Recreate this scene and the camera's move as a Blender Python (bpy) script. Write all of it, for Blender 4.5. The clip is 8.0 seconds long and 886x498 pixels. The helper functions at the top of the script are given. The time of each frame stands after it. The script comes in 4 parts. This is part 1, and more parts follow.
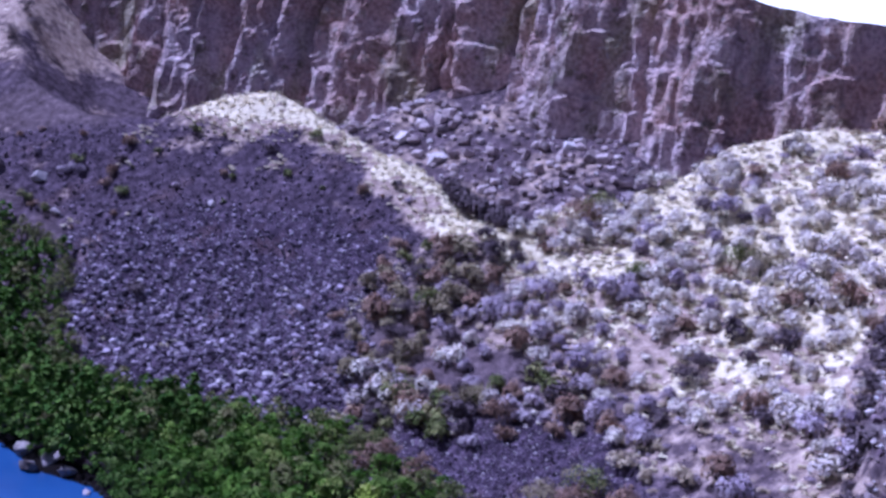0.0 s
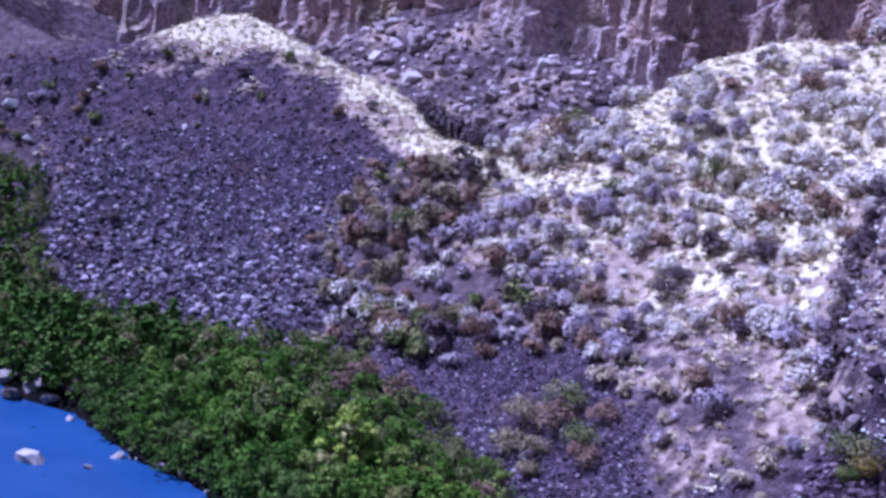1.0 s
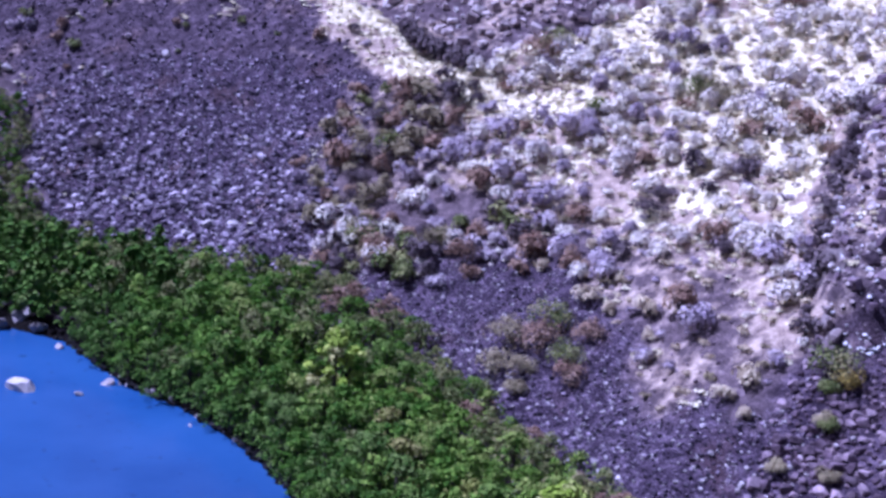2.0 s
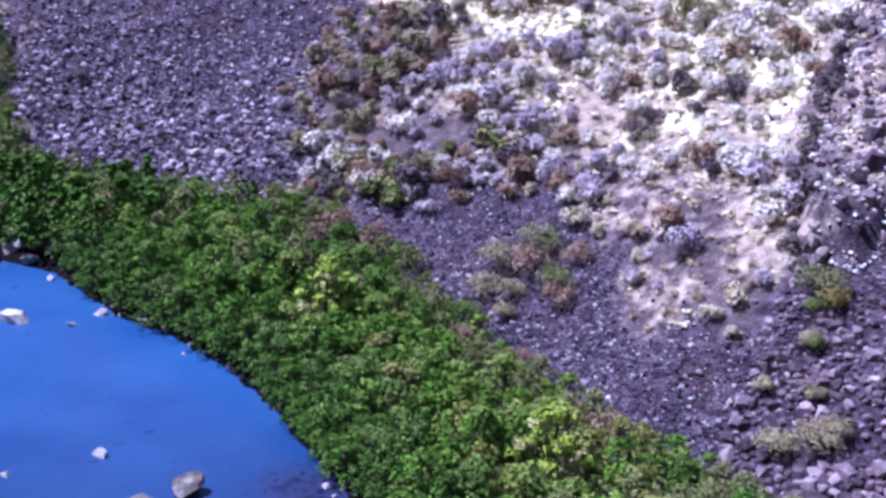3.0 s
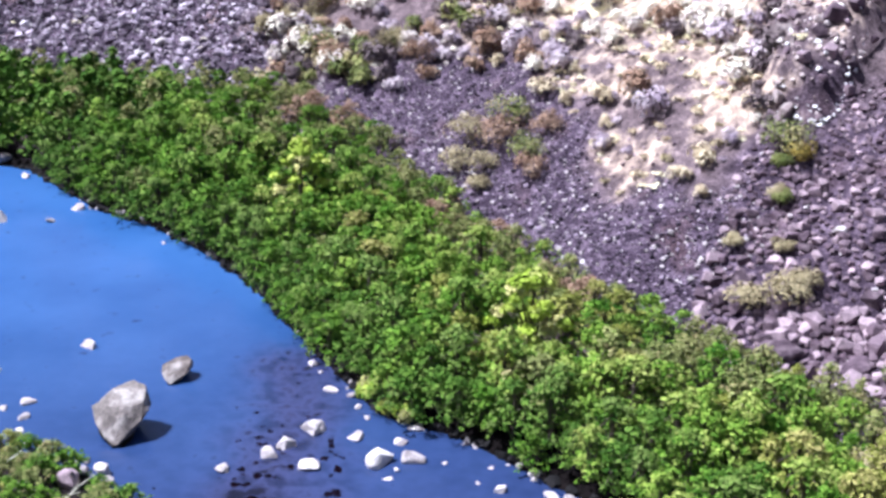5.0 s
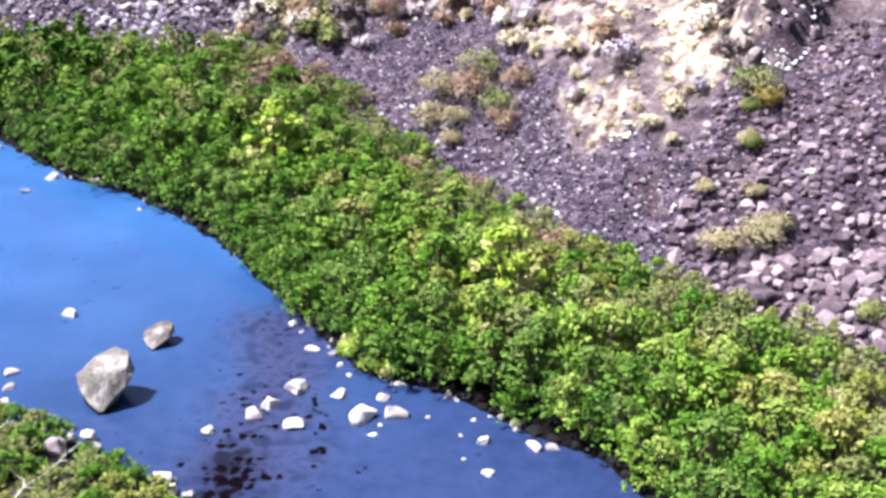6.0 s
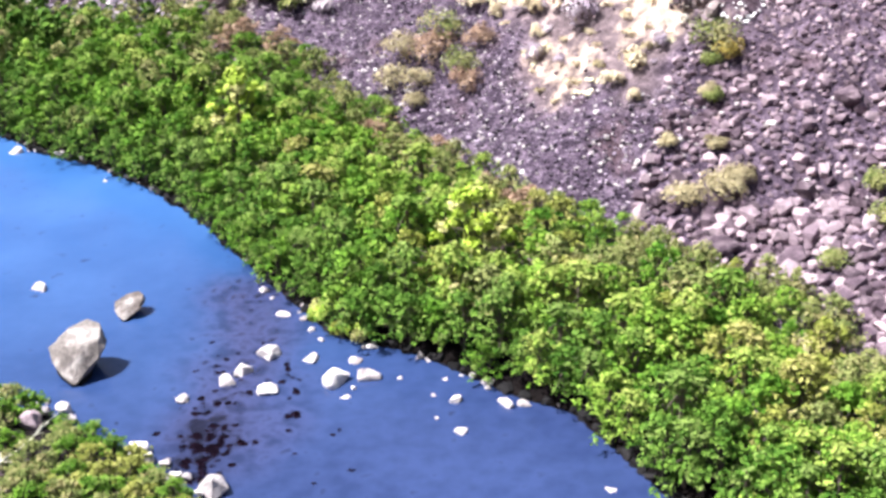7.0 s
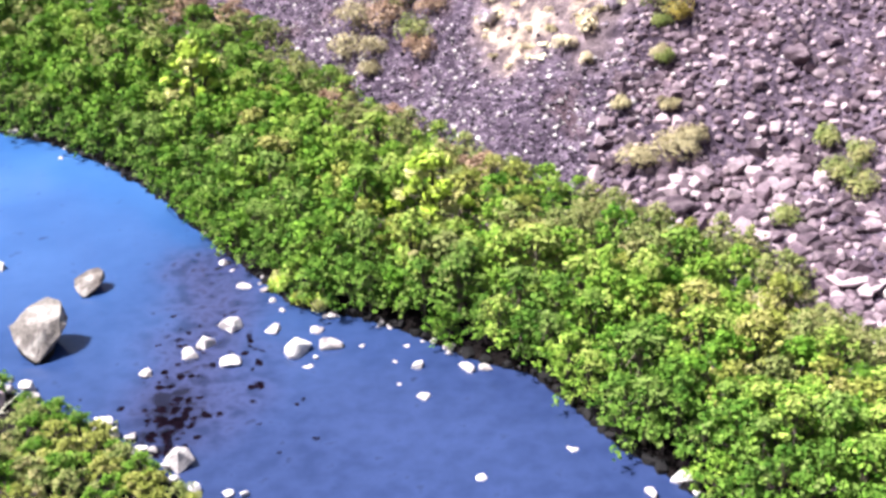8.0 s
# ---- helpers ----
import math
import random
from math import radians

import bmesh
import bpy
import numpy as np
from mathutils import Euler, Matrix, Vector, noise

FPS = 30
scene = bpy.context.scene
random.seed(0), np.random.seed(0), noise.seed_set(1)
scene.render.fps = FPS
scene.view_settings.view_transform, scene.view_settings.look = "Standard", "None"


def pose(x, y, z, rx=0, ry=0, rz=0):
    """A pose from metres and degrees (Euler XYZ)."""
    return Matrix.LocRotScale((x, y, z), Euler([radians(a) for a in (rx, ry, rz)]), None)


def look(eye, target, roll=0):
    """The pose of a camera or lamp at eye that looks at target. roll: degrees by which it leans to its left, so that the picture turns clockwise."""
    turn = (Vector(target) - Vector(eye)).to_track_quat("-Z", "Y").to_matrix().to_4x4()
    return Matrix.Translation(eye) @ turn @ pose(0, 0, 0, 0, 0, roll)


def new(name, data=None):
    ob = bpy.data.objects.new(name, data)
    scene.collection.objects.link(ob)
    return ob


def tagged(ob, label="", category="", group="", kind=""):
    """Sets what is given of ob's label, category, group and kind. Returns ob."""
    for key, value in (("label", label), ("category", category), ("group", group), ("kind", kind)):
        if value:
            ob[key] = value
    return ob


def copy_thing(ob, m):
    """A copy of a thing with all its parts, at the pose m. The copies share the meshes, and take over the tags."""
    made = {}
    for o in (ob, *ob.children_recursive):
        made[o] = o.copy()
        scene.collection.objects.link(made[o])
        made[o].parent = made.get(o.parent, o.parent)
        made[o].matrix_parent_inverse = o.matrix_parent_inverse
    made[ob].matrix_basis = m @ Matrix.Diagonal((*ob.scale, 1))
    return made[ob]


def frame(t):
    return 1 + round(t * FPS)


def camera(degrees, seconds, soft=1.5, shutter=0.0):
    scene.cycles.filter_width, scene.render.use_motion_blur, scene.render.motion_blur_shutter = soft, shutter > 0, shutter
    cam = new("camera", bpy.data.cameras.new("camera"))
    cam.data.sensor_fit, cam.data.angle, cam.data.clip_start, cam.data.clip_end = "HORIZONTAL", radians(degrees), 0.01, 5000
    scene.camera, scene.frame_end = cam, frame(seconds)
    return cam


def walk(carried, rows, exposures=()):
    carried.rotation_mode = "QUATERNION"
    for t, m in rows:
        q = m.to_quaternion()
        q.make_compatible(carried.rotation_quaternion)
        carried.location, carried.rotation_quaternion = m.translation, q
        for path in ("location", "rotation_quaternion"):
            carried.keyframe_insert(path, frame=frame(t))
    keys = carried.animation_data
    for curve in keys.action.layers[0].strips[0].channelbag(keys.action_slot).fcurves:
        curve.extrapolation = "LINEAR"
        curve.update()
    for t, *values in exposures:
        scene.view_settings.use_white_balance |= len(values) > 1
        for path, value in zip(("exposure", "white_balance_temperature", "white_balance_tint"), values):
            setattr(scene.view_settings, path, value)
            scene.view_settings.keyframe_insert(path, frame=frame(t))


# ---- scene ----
# The camera: seconds, x, y, z, pitch, lean to the right, yaw.
cam = camera(36.2, 8.0, soft=3.2)
ROWS = [
    (0, -0.007, 0.011, 45.000, -6.970, -7.296, 0.047),
    (0.5, 0.016, -0.019, 44.981, -8.629, -6.770, -0.689),
    (1, 0.051, -0.110, 44.990, -10.221, -6.275, -1.313),
    (1.5, 0.091, -0.272, 45.004, -11.815, -5.859, -1.825),
    (3, 0.097, -0.941, 45.224, -16.545, -4.742, -3.035),
    (3.5, 0.138, -1.266, 45.286, -18.019, -4.205, -3.334),
    (4, 0.216, -1.644, 45.355, -19.393, -3.574, -3.641),
    (4.5, 0.284, -2.042, 45.473, -20.621, -2.810, -3.968),
    (6, 0.349, -3.112, 46.081, -23.637, -0.301, -5.461),
    (6.5, 0.366, -3.444, 46.267, -24.497, 0.400, -6.132),
    (7, 0.401, -3.769, 46.445, -25.301, 0.938, -6.886),
    (7.5, 0.439, -4.095, 46.616, -26.057, 1.378, -7.735),
    (8, 0.494, -4.426, 46.778, -26.746, 1.790, -8.693),
]
EXPOSURES = [(0.0, 0.25, 4500, 40), (1.5, 0.5, 4500, 41), (3.0, 0.9, 4750, 30), (4.5, 1.4, 5300, 15), (6.0, 1.88, 5900, 6), (8.0, 2.12, 6250, 6)]
walk(cam, [(t, pose(x, y, z, 90 + pitch, 0, yaw) @ pose(0, 0, 0, 0, 0, -lean)) for t, x, y, z, pitch, lean, yaw in ROWS], EXPOSURES)

# The light: a bright, hazy sky and a wide soft sun high on the upstream side.
world = bpy.data.worlds.new("sky")
scene.world = world
world.use_nodes = True
sky = world.node_tree.nodes.new("ShaderNodeTexSky")
sky.sky_type, sky.sun_disc = "NISHITA", False
sky.sun_elevation, sky.sun_rotation = radians(57.1), radians(-74.1)
sky.dust_density = 4.0
world.node_tree.nodes["Background"].inputs[1].default_value = 0.034
world.node_tree.links.new(sky.outputs[0], world.node_tree.nodes["Background"].inputs[0])
lamp = bpy.data.lights.new("sun", "SUN")
lamp.energy, lamp.angle, lamp.color = 3.9, radians(3), (1.0, 0.96, 0.91)
new("sun", lamp).matrix_world = look((-56, 16, 90), (0, 0, 0))

OX, OY, AX, AY = 2.6, 80.6, 0.607, -0.795
SHORE = ((-220, -70), (-170, -42), (-140, -26), (-110, -12), (-90, -3), (-79, 0.4), (-69, 0.8), (-63, 4.0), (-48, 4.0), (-42, 5.8), (-32, 6.4), (-24, 5.5),
         (-10, 2.2), (0, 0.2), (6.6, 2.6), (14, 2.9), (18.6, 4.1), (22, 3.2), (27, 1.6), (33.5, 0.4), (45, -3), (70, -10), (110, -18))
NEAR = ((-140, -58), (-80, -36), (-40, -29), (-12.6, -22.2), (-6, -19.6), (2.4, -17.8), (12.5, -18.2), (40, -24), (110, -40))
CREST = ((-300, 50), (-245, 62), (-225, 92), (-205, 106), (-185, 86), (-170, 73), (-150, 66.5), (-139, 65.5), (-134, 75), (-128, 77.5), (-115.5, 73), (-99, 68.4), (-90, 65), (-82, 61), (-76, 59.8), (-70, 59.6), (-67, 64),
         (-58, 73), (-56, 80), (-50, 84), (-39, 86.5), (0, 92), (60, 95))
BELT = ((-170, 55), (-150, 48), (-120, 41), (-107, 29), (-97, 23), (-87, 22), (-75, 26), (-60, 28), (-45, 27), (-36, 25), (-28, 22.5), (-16, 22), (0, 22.3),
        (9, 21), (13, 20.3), (18, 20), (23, 21.5), (28, 20.5), (33, 18.5), (60, 20))


def along(x, y):
    """Distance along the river (downstream) and across it (towards the far slope)."""
    return AX * (x - OX) + AY * (y - OY), -AY * (x - OX) + AX * (y - OY)


def place(a, n):
    """The x, y of a point given along and across the river."""
    return OX + AX * a - AY * n, OY + AY * a + AX * n


def table(rows, a):
    """Straight-line interpolation in a table of pairs."""
    return float(np.interp(a, [r[0] for r in rows], [r[1] for r in rows]))


def smooth(lo, hi, v):
    t = min(max((v - lo) / (hi - lo), 0.0), 1.0)
    return t * t * (3 - 2 * t)


def inland(x, y):
    """Distance inland from the far shoreline, and the distance along the river."""
    a, n = along(x, y)
    return n - table(SHORE, a), a


def slope_z(s):
    """Height of the talus slope without its crest: a bank, a gentle terrace under the trees, then the slope."""
    toe = max(0.0, s - 20)
    return 0.7 * smooth(0, 2.0, s) + 0.09 * s + 0.60 * (math.sqrt(toe * toe + 16) - 4)

# ---- ground shape ----
# The cliff behind the crest: how far inland its foot runs, and the height of its top.
CLIFF_LINE = ((-300, 110), (-240, 119), (-222, 117), (-204, 99), (-185, 97), (-170, 95), (-150, 92), (-130, 93), (-100, 91), (-75, 88), (-60, 91), (-40, 97), (20, 108))
CLIFF_TOP = ((-300, 38), (-252, 42), (-242, 64), (-226, 80), (-185, 82), (-130, 76), (-100, 70), (-90, 68.5), (-83, 65.7), (-76, 64.4), (-70, 62.8), (-60, 60.3), (20, 58))


def bumps(x, y, size, seed=0.0):
    return noise.noise(Vector((x / size + seed, y / size - seed, seed)))


# The rock rib that stands out of the slope: its outline along the river and inland.
RIB = [(-18, 70), (-13.8, 60.5), (-10.4, 53), (-6.2, 47), (-1.2, 41.6), (2.2, 41), (4.6, 40.6), (4.9, 44), (4.2, 47.2), (3.4, 54), (1, 64), (-6, 76)]


def rib(a, s):
    """How high the rib rises out of the slope."""
    if not (-19 < a < 6 and 40 < s < 77):
        return 0.0
    hit, near = False, 99.0
    for (a0, s0), (a1, s1) in zip(RIB, RIB[1:] + RIB[:1]):
        if (s0 > s) != (s1 > s) and a < a0 + (s - s0) * (a1 - a0) / (s1 - s0):
            hit = not hit
        t = min(max(((a - a0) * (a1 - a0) + (s - s0) * (s1 - s0)) / ((a1 - a0) ** 2 + (s1 - s0) ** 2), 0.0), 1.0)
        near = min(near, math.hypot(a - a0 - t * (a1 - a0), s - s0 - t * (s1 - s0)))
    return (2.9 + 1.3 * bumps(a, s, 3.5, 6.4)) * smooth(0, 1.3, near) if hit else 0.0


def ground_z(x, y):
    """The height of the ground: river bed, both banks, the talus slope with its crest, the hollow and the plateau behind."""
    s, a = inland(x, y)
    n = along(x, y)[1]
    near = table(NEAR, a) - n
    if near > 0:
        return 0.6 * smooth(0, 2, near) + 0.07 * near + 0.55 * max(0.0, near - 45) + 0.25 * bumps(x, y, 4) * smooth(0, 3, near)
    if s < 0:
        return -1.2 * smooth(0, 4, -s) * smooth(0, 4, -near) - 0.05
    crest = table(CREST, a)
    if s <= crest:
        z = slope_z(s) + rib(a, s)
    else:
        d = s - crest
        apron = smooth(-136, -118, a) * (1 - smooth(-80, -66, a))
        z = slope_z(crest) - 0.45 * min(d, 14 - 6 * apron) + (0.12 + 0.48 * apron) * max(0.0, min(d, 40) - 14 + 6 * apron)
        back = smooth(34, 60, s - table(CLIFF_LINE, a))
        z += (min(55, table(CLIFF_TOP, a) - 4) - z) * back
    rough = smooth(18, 30, s)
    return z + rough * (1.3 * bumps(x, y, 17) + 0.5 * bumps(x, y, 6, 3.1)) + 0.12 * bumps(x, y, 1.7, 7.7) * smooth(0, 3, s)


# ---- mesh helpers ----
def mesh_from(name, verts, faces, material, smooth_shade=False):
    me = bpy.data.meshes.new(name)
    me.from_pydata(verts, [], faces)
    me.materials.append(material)
    if smooth_shade:
        me.polygons.foreach_set("use_smooth", [True] * len(me.polygons))
    me.update()
    return me


def part(name, bm, material, parent=None, label=""):
    """Links a bmesh as one mesh object under a thing or part."""
    me = bpy.data.meshes.new(name)
    bm.to_mesh(me)
    bm.free()
    me.materials.append(material)
    ob = new(name, me)
    if parent:
        ob.parent = parent
    return tagged(ob, label)


def arrays(me):
    """Vertices and faces of a mesh (all faces of one size) as arrays."""
    v = np.empty(len(me.vertices) * 3)
    me.vertices.foreach_get("co", v)
    k = len(me.polygons[0].vertices)
    f = np.empty(len(me.loops), dtype=np.int64)
    me.loops.foreach_get("vertex_index", f)
    return v.reshape(-1, 3), f.reshape(-1, k), np.full(len(v) // 3, 0.5)


def joined(name, pieces, material, smooth_shade=False):
    """One mesh object out of many pieces: (vertices, faces, tones) and a 4 x 4 matrix and a tint for each."""
    vs, fs, ts, ls, base = [], [], [], [], 0
    for (v, f, tone), m, tint in pieces:
        m = np.array(m)
        vs.append(v @ m[:3, :3].T + m[:3, 3])
        fs.append(f + base)
        ts.append(np.full(len(v), tint))
        ls.append(tone)
        base += len(v)
    v, f, tint = np.concatenate(vs), np.concatenate(fs), np.concatenate(ts)
    me = bpy.data.meshes.new(name)
    k = f.shape[1]
    me.vertices.add(len(v)), me.loops.add(f.size), me.polygons.add(len(f))
    me.vertices.foreach_set("co", v.ravel())
    me.loops.foreach_set("vertex_index", f.ravel())
    me.polygons.foreach_set("loop_start", np.arange(len(f)) * k)
    me.update(calc_edges=True)
    layer = me.attributes.new("tint", "FLOAT", "POINT")
    layer.data.foreach_set("value", tint)
    me.attributes.new("tone", "FLOAT", "POINT").data.foreach_set("value", np.concatenate(ls))
    me.polygons.foreach_set("use_smooth", [smooth_shade] * len(f))
    me.materials.append(material)
    return new(name, me)


# ---- materials ----
class Nodes:
    """A short way to write node materials."""

    def __init__(self, name, rough=0.8, spec=0.3):
        self.m = bpy.data.materials.new(name)
        self.m.use_nodes = True
        self.t = self.m.node_tree
        self.out = self.t.nodes["Principled BSDF"]
        self.out.inputs["Roughness"].default_value = rough
        self.out.inputs["Specular IOR Level"].default_value = spec

    def add(self, kind, **values):
        n = self.t.nodes.new(kind)
        for key, value in values.items():
            n.inputs[key].default_value = value
        return n

    def link(self, a, b):
        self.t.links.new(a, b)

    def noise(self, scale, detail=4.0, coords="Object", stretch=1.0):
        n = self.add("ShaderNodeTexNoise", Scale=scale, Detail=detail)
        if stretch != 1.0:
            m = self.t.nodes.new("ShaderNodeVectorMath")
            m.operation = "MULTIPLY"
            m.inputs[1].default_value = (1, 1, 1 / stretch)
            self.link(self.add("ShaderNodeNewGeometry").outputs["Position"], m.inputs[0])
            self.link(m.outputs[0], n.inputs["Vector"])
        elif coords == "World":
            self.link(self.add("ShaderNodeNewGeometry").outputs["Position"], n.inputs["Vector"])
        else:
            self.link(self.add("ShaderNodeTexCoord").outputs["Object"], n.inputs["Vector"])
        return n.outputs["Fac"]

    def ramp(self, fac, *stops):
        r = self.t.nodes.new("ShaderNodeValToRGB")
        e = r.color_ramp.elements
        while len(e) < len(stops):
            e.new(0.5)
        for el, (pos, col) in zip(e, stops):
            el.position, el.color = pos, (*col, 1)
        self.link(fac, r.inputs["Fac"])
        return r.outputs["Color"]

    def mix(self, fac, a, b, mode="MIX"):
        n = self.t.nodes.new("ShaderNodeMix")
        n.data_type, n.blend_type = "RGBA", mode
        for value, slot in ((fac, n.inputs[0]), (a, n.inputs[6]), (b, n.inputs[7])):
            if isinstance(value, (int, float)):
                slot.default_value = value
            elif isinstance(value, tuple):
                slot.default_value = (*value, 1)
            else:
                self.link(value, slot)
        return n.outputs[2]

    def math(self, op, a, b=0.0):
        n = self.t.nodes.new("ShaderNodeMath")
        n.operation = op
        for value, slot in ((a, n.inputs[0]), (b, n.inputs[1])):
            if isinstance(value, (int, float)):
                slot.default_value = value
            else:
                self.link(value, slot)
        return n.outputs[0]

    def attribute(self, name):
        n = self.t.nodes.new("ShaderNodeAttribute")
        n.attribute_name = name
        return n.outputs["Fac"]

    def chance(self):
        """A random number for each object, shifted by the tint of a joined piece."""
        o = self.t.nodes.new("ShaderNodeObjectInfo").outputs["Random"]
        return self.math("FRACT", self.math("ADD", o, self.attribute("tint")))

    def island(self):
        return self.t.nodes.new("ShaderNodeNewGeometry").outputs["Random Per Island"]

    def bump(self, height, strength, distance):
        n = self.add("ShaderNodeBump", Strength=strength, Distance=distance)
        self.link(height, n.inputs["Height"])
        self.link(n.outputs["Normal"], self.out.inputs["Normal"])

    def colour(self, c):
        self.link(c, self.out.inputs["Base Color"])
        return self.m


def leaf_material(name, dark, mid, light, accent=None, fade=None, vary=0.25, gloss=0.05):
    """Leaves that differ from spray to spray, from clump to clump, from plant to plant and, softly, from patch to patch."""
    k = Nodes(name, 0.7, gloss)
    accent = accent or light
    c = k.ramp(k.island(), (0.0, dark), (0.55, mid), (1.0, light)) if vary > 0.2 else k.ramp(k.noise(1.6, 3, "World"), (0.3, dark), (0.5, mid), (0.7, light))
    if fade:
        c = k.mix(k.ramp(k.noise(0.55, 4, "World"), (0.46, (0, 0, 0)), (0.62, (0.85, 0.85, 0.85))), c, fade)
    c = k.mix(0.45, c, k.ramp(k.chance(), (0.0, dark), (0.5, mid), (1.0, light)))
    c = k.mix(0.3, c, k.ramp(k.noise(0.35, 3, "World"), (0.35, dark), (0.65, light)))
    deep = tuple(0.6 * v for v in dark)
    c = k.mix(0.62, c, k.ramp(k.attribute("tone"), (0.0, deep if vary > 0.2 else dark), (0.45, mid), (0.78, light), (0.92, accent)))
    c = k.mix(vary, c, k.ramp(k.island(), (0.0, deep), (0.3, dark), (0.65, mid), (1.0, light)))
    return k.colour(c)


def rock_material(name, dark, mid, light, scale=1.0, blotch=0.28):
    k = Nodes(name, 0.85, 0.25)
    c = k.ramp(k.chance(), (0.0, dark), (0.45, mid), (0.9, light), (1.0, tuple(min(0.75, v * 1.3) for v in light)))
    grain = k.noise(6 * scale, 6, "World")
    blot = k.noise(1.3 * scale, 5, "World")
    c = k.mix(blotch, c, k.ramp(blot, (0.36, dark), (0.5, mid), (0.62, light)))
    c = k.mix(0.5, c, k.ramp(grain, (0.3, dark), (0.7, light)), "OVERLAY")
    k.bump(grain, 0.5, 0.08)
    return k.colour(c)


LEAF_GREEN = leaf_material("leaf_green", (0.02, 0.075, 0.007), (0.086, 0.192, 0.016), (0.21, 0.335, 0.046), (0.27, 0.32, 0.09), (0.18, 0.225, 0.08), 0.35)
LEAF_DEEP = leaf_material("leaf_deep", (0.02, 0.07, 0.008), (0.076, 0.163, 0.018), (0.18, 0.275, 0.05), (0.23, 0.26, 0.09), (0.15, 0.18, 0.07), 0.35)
LEAF_BRIGHT = leaf_material("leaf_bright", (0.034, 0.11, 0.009), (0.14, 0.255, 0.024), (0.3, 0.395, 0.075), (0.41, 0.39, 0.13), (0.29, 0.29, 0.1), 0.35)
LEAF_AMBER = leaf_material("leaf_amber", (0.085, 0.108, 0.015), (0.23, 0.255, 0.045), (0.39, 0.38, 0.12), (0.4, 0.32, 0.15), (0.33, 0.28, 0.12), 0.35)
LEAF_YELLOW = leaf_material("leaf_yellow", (0.14, 0.23, 0.015), (0.36, 0.47, 0.05), (0.58, 0.62, 0.17), (0.58, 0.46, 0.28), vary=0.15)
LEAF_OLIVE = leaf_material("leaf_olive", (0.06, 0.095, 0.022), (0.17, 0.2, 0.06), (0.33, 0.33, 0.13), (0.42, 0.32, 0.18), (0.34, 0.28, 0.14), 0.3)
LEAF_TAN = leaf_material("leaf_tan", (0.15, 0.12, 0.075), (0.31, 0.255, 0.15), (0.46, 0.39, 0.24), vary=0.12)
LEAF_GOLD = leaf_material("leaf_gold", (0.22, 0.16, 0.03), (0.46, 0.35, 0.08), (0.66, 0.53, 0.18), vary=0.12)
LEAF_RUST = leaf_material("leaf_rust", (0.12, 0.068, 0.05), (0.3, 0.185, 0.13), (0.48, 0.34, 0.25), vary=0.12)
LEAF_SAGE = leaf_material("leaf_sage", (0.5, 0.43, 0.45), (0.75, 0.67, 0.62), (0.88, 0.82, 0.69), None, (0.83, 0.75, 0.54), 0.08)
LEAF_HEATHER = leaf_material("leaf_heather", (0.2, 0.15, 0.22), (0.44, 0.355, 0.43), (0.68, 0.59, 0.62), vary=0.08)
LEAF_STRAW = leaf_material("leaf_straw", (0.34, 0.26, 0.17), (0.56, 0.46, 0.32), (0.74, 0.64, 0.46), vary=0.08)
LEAF_BLEACHED = leaf_material("leaf_bleached", (0.52, 0.45, 0.28), (0.77, 0.69, 0.46), (0.88, 0.82, 0.61), vary=0.08)
LEAF_DARK = leaf_material("leaf_dark", (0.05, 0.034, 0.042), (0.13, 0.098, 0.11), (0.24, 0.19, 0.2), vary=0.12)
WEED = leaf_material("weed", (0.003, 0.002, 0.006), (0.008, 0.004, 0.01), (0.022, 0.009, 0.018), gloss=0.02)
BARK = rock_material("bark", (0.05, 0.04, 0.03), (0.1, 0.08, 0.06), (0.18, 0.15, 0.12), 2)
DEAD_WOOD = rock_material("dead_wood", (0.35, 0.33, 0.3), (0.5, 0.47, 0.42), (0.65, 0.62, 0.56), 2)
ROCK_DARK = rock_material("rock_dark", (0.014, 0.01, 0.018), (0.048, 0.031, 0.053), (0.4, 0.33, 0.41))
ROCK_MID = rock_material("rock_mid", (0.045, 0.03, 0.042), (0.15, 0.106, 0.138), (0.47, 0.38, 0.42))
ROCK_TALUS = rock_material("rock_talus", (0.02, 0.014, 0.024), (0.1, 0.074, 0.104), (0.62, 0.55, 0.63))
# Near-black rock whose colour paints shade along the shore and under boulders.
ROCK_SHADE = rock_material("rock_shade", (0.004, 0.003, 0.005), (0.009, 0.007, 0.01), (0.02, 0.017, 0.02))
ROCK_PALE = rock_material("rock_pale", (0.24, 0.21, 0.22), (0.44, 0.405, 0.415), (0.64, 0.6, 0.61), 1.0, 0.45)
ROCK_WHITE = rock_material("rock_white", (0.5, 0.48, 0.5), (0.7, 0.68, 0.7), (0.8, 0.78, 0.8))
ROCK_CHUTE = rock_material("rock_chute", (0.13, 0.1, 0.105), (0.4, 0.335, 0.34), (0.74, 0.68, 0.67))
ROCK_RIVER = rock_material("rock_river", (0.045, 0.032, 0.03), (0.18, 0.15, 0.145), (0.48, 0.445, 0.44), 0.7, 0.55)


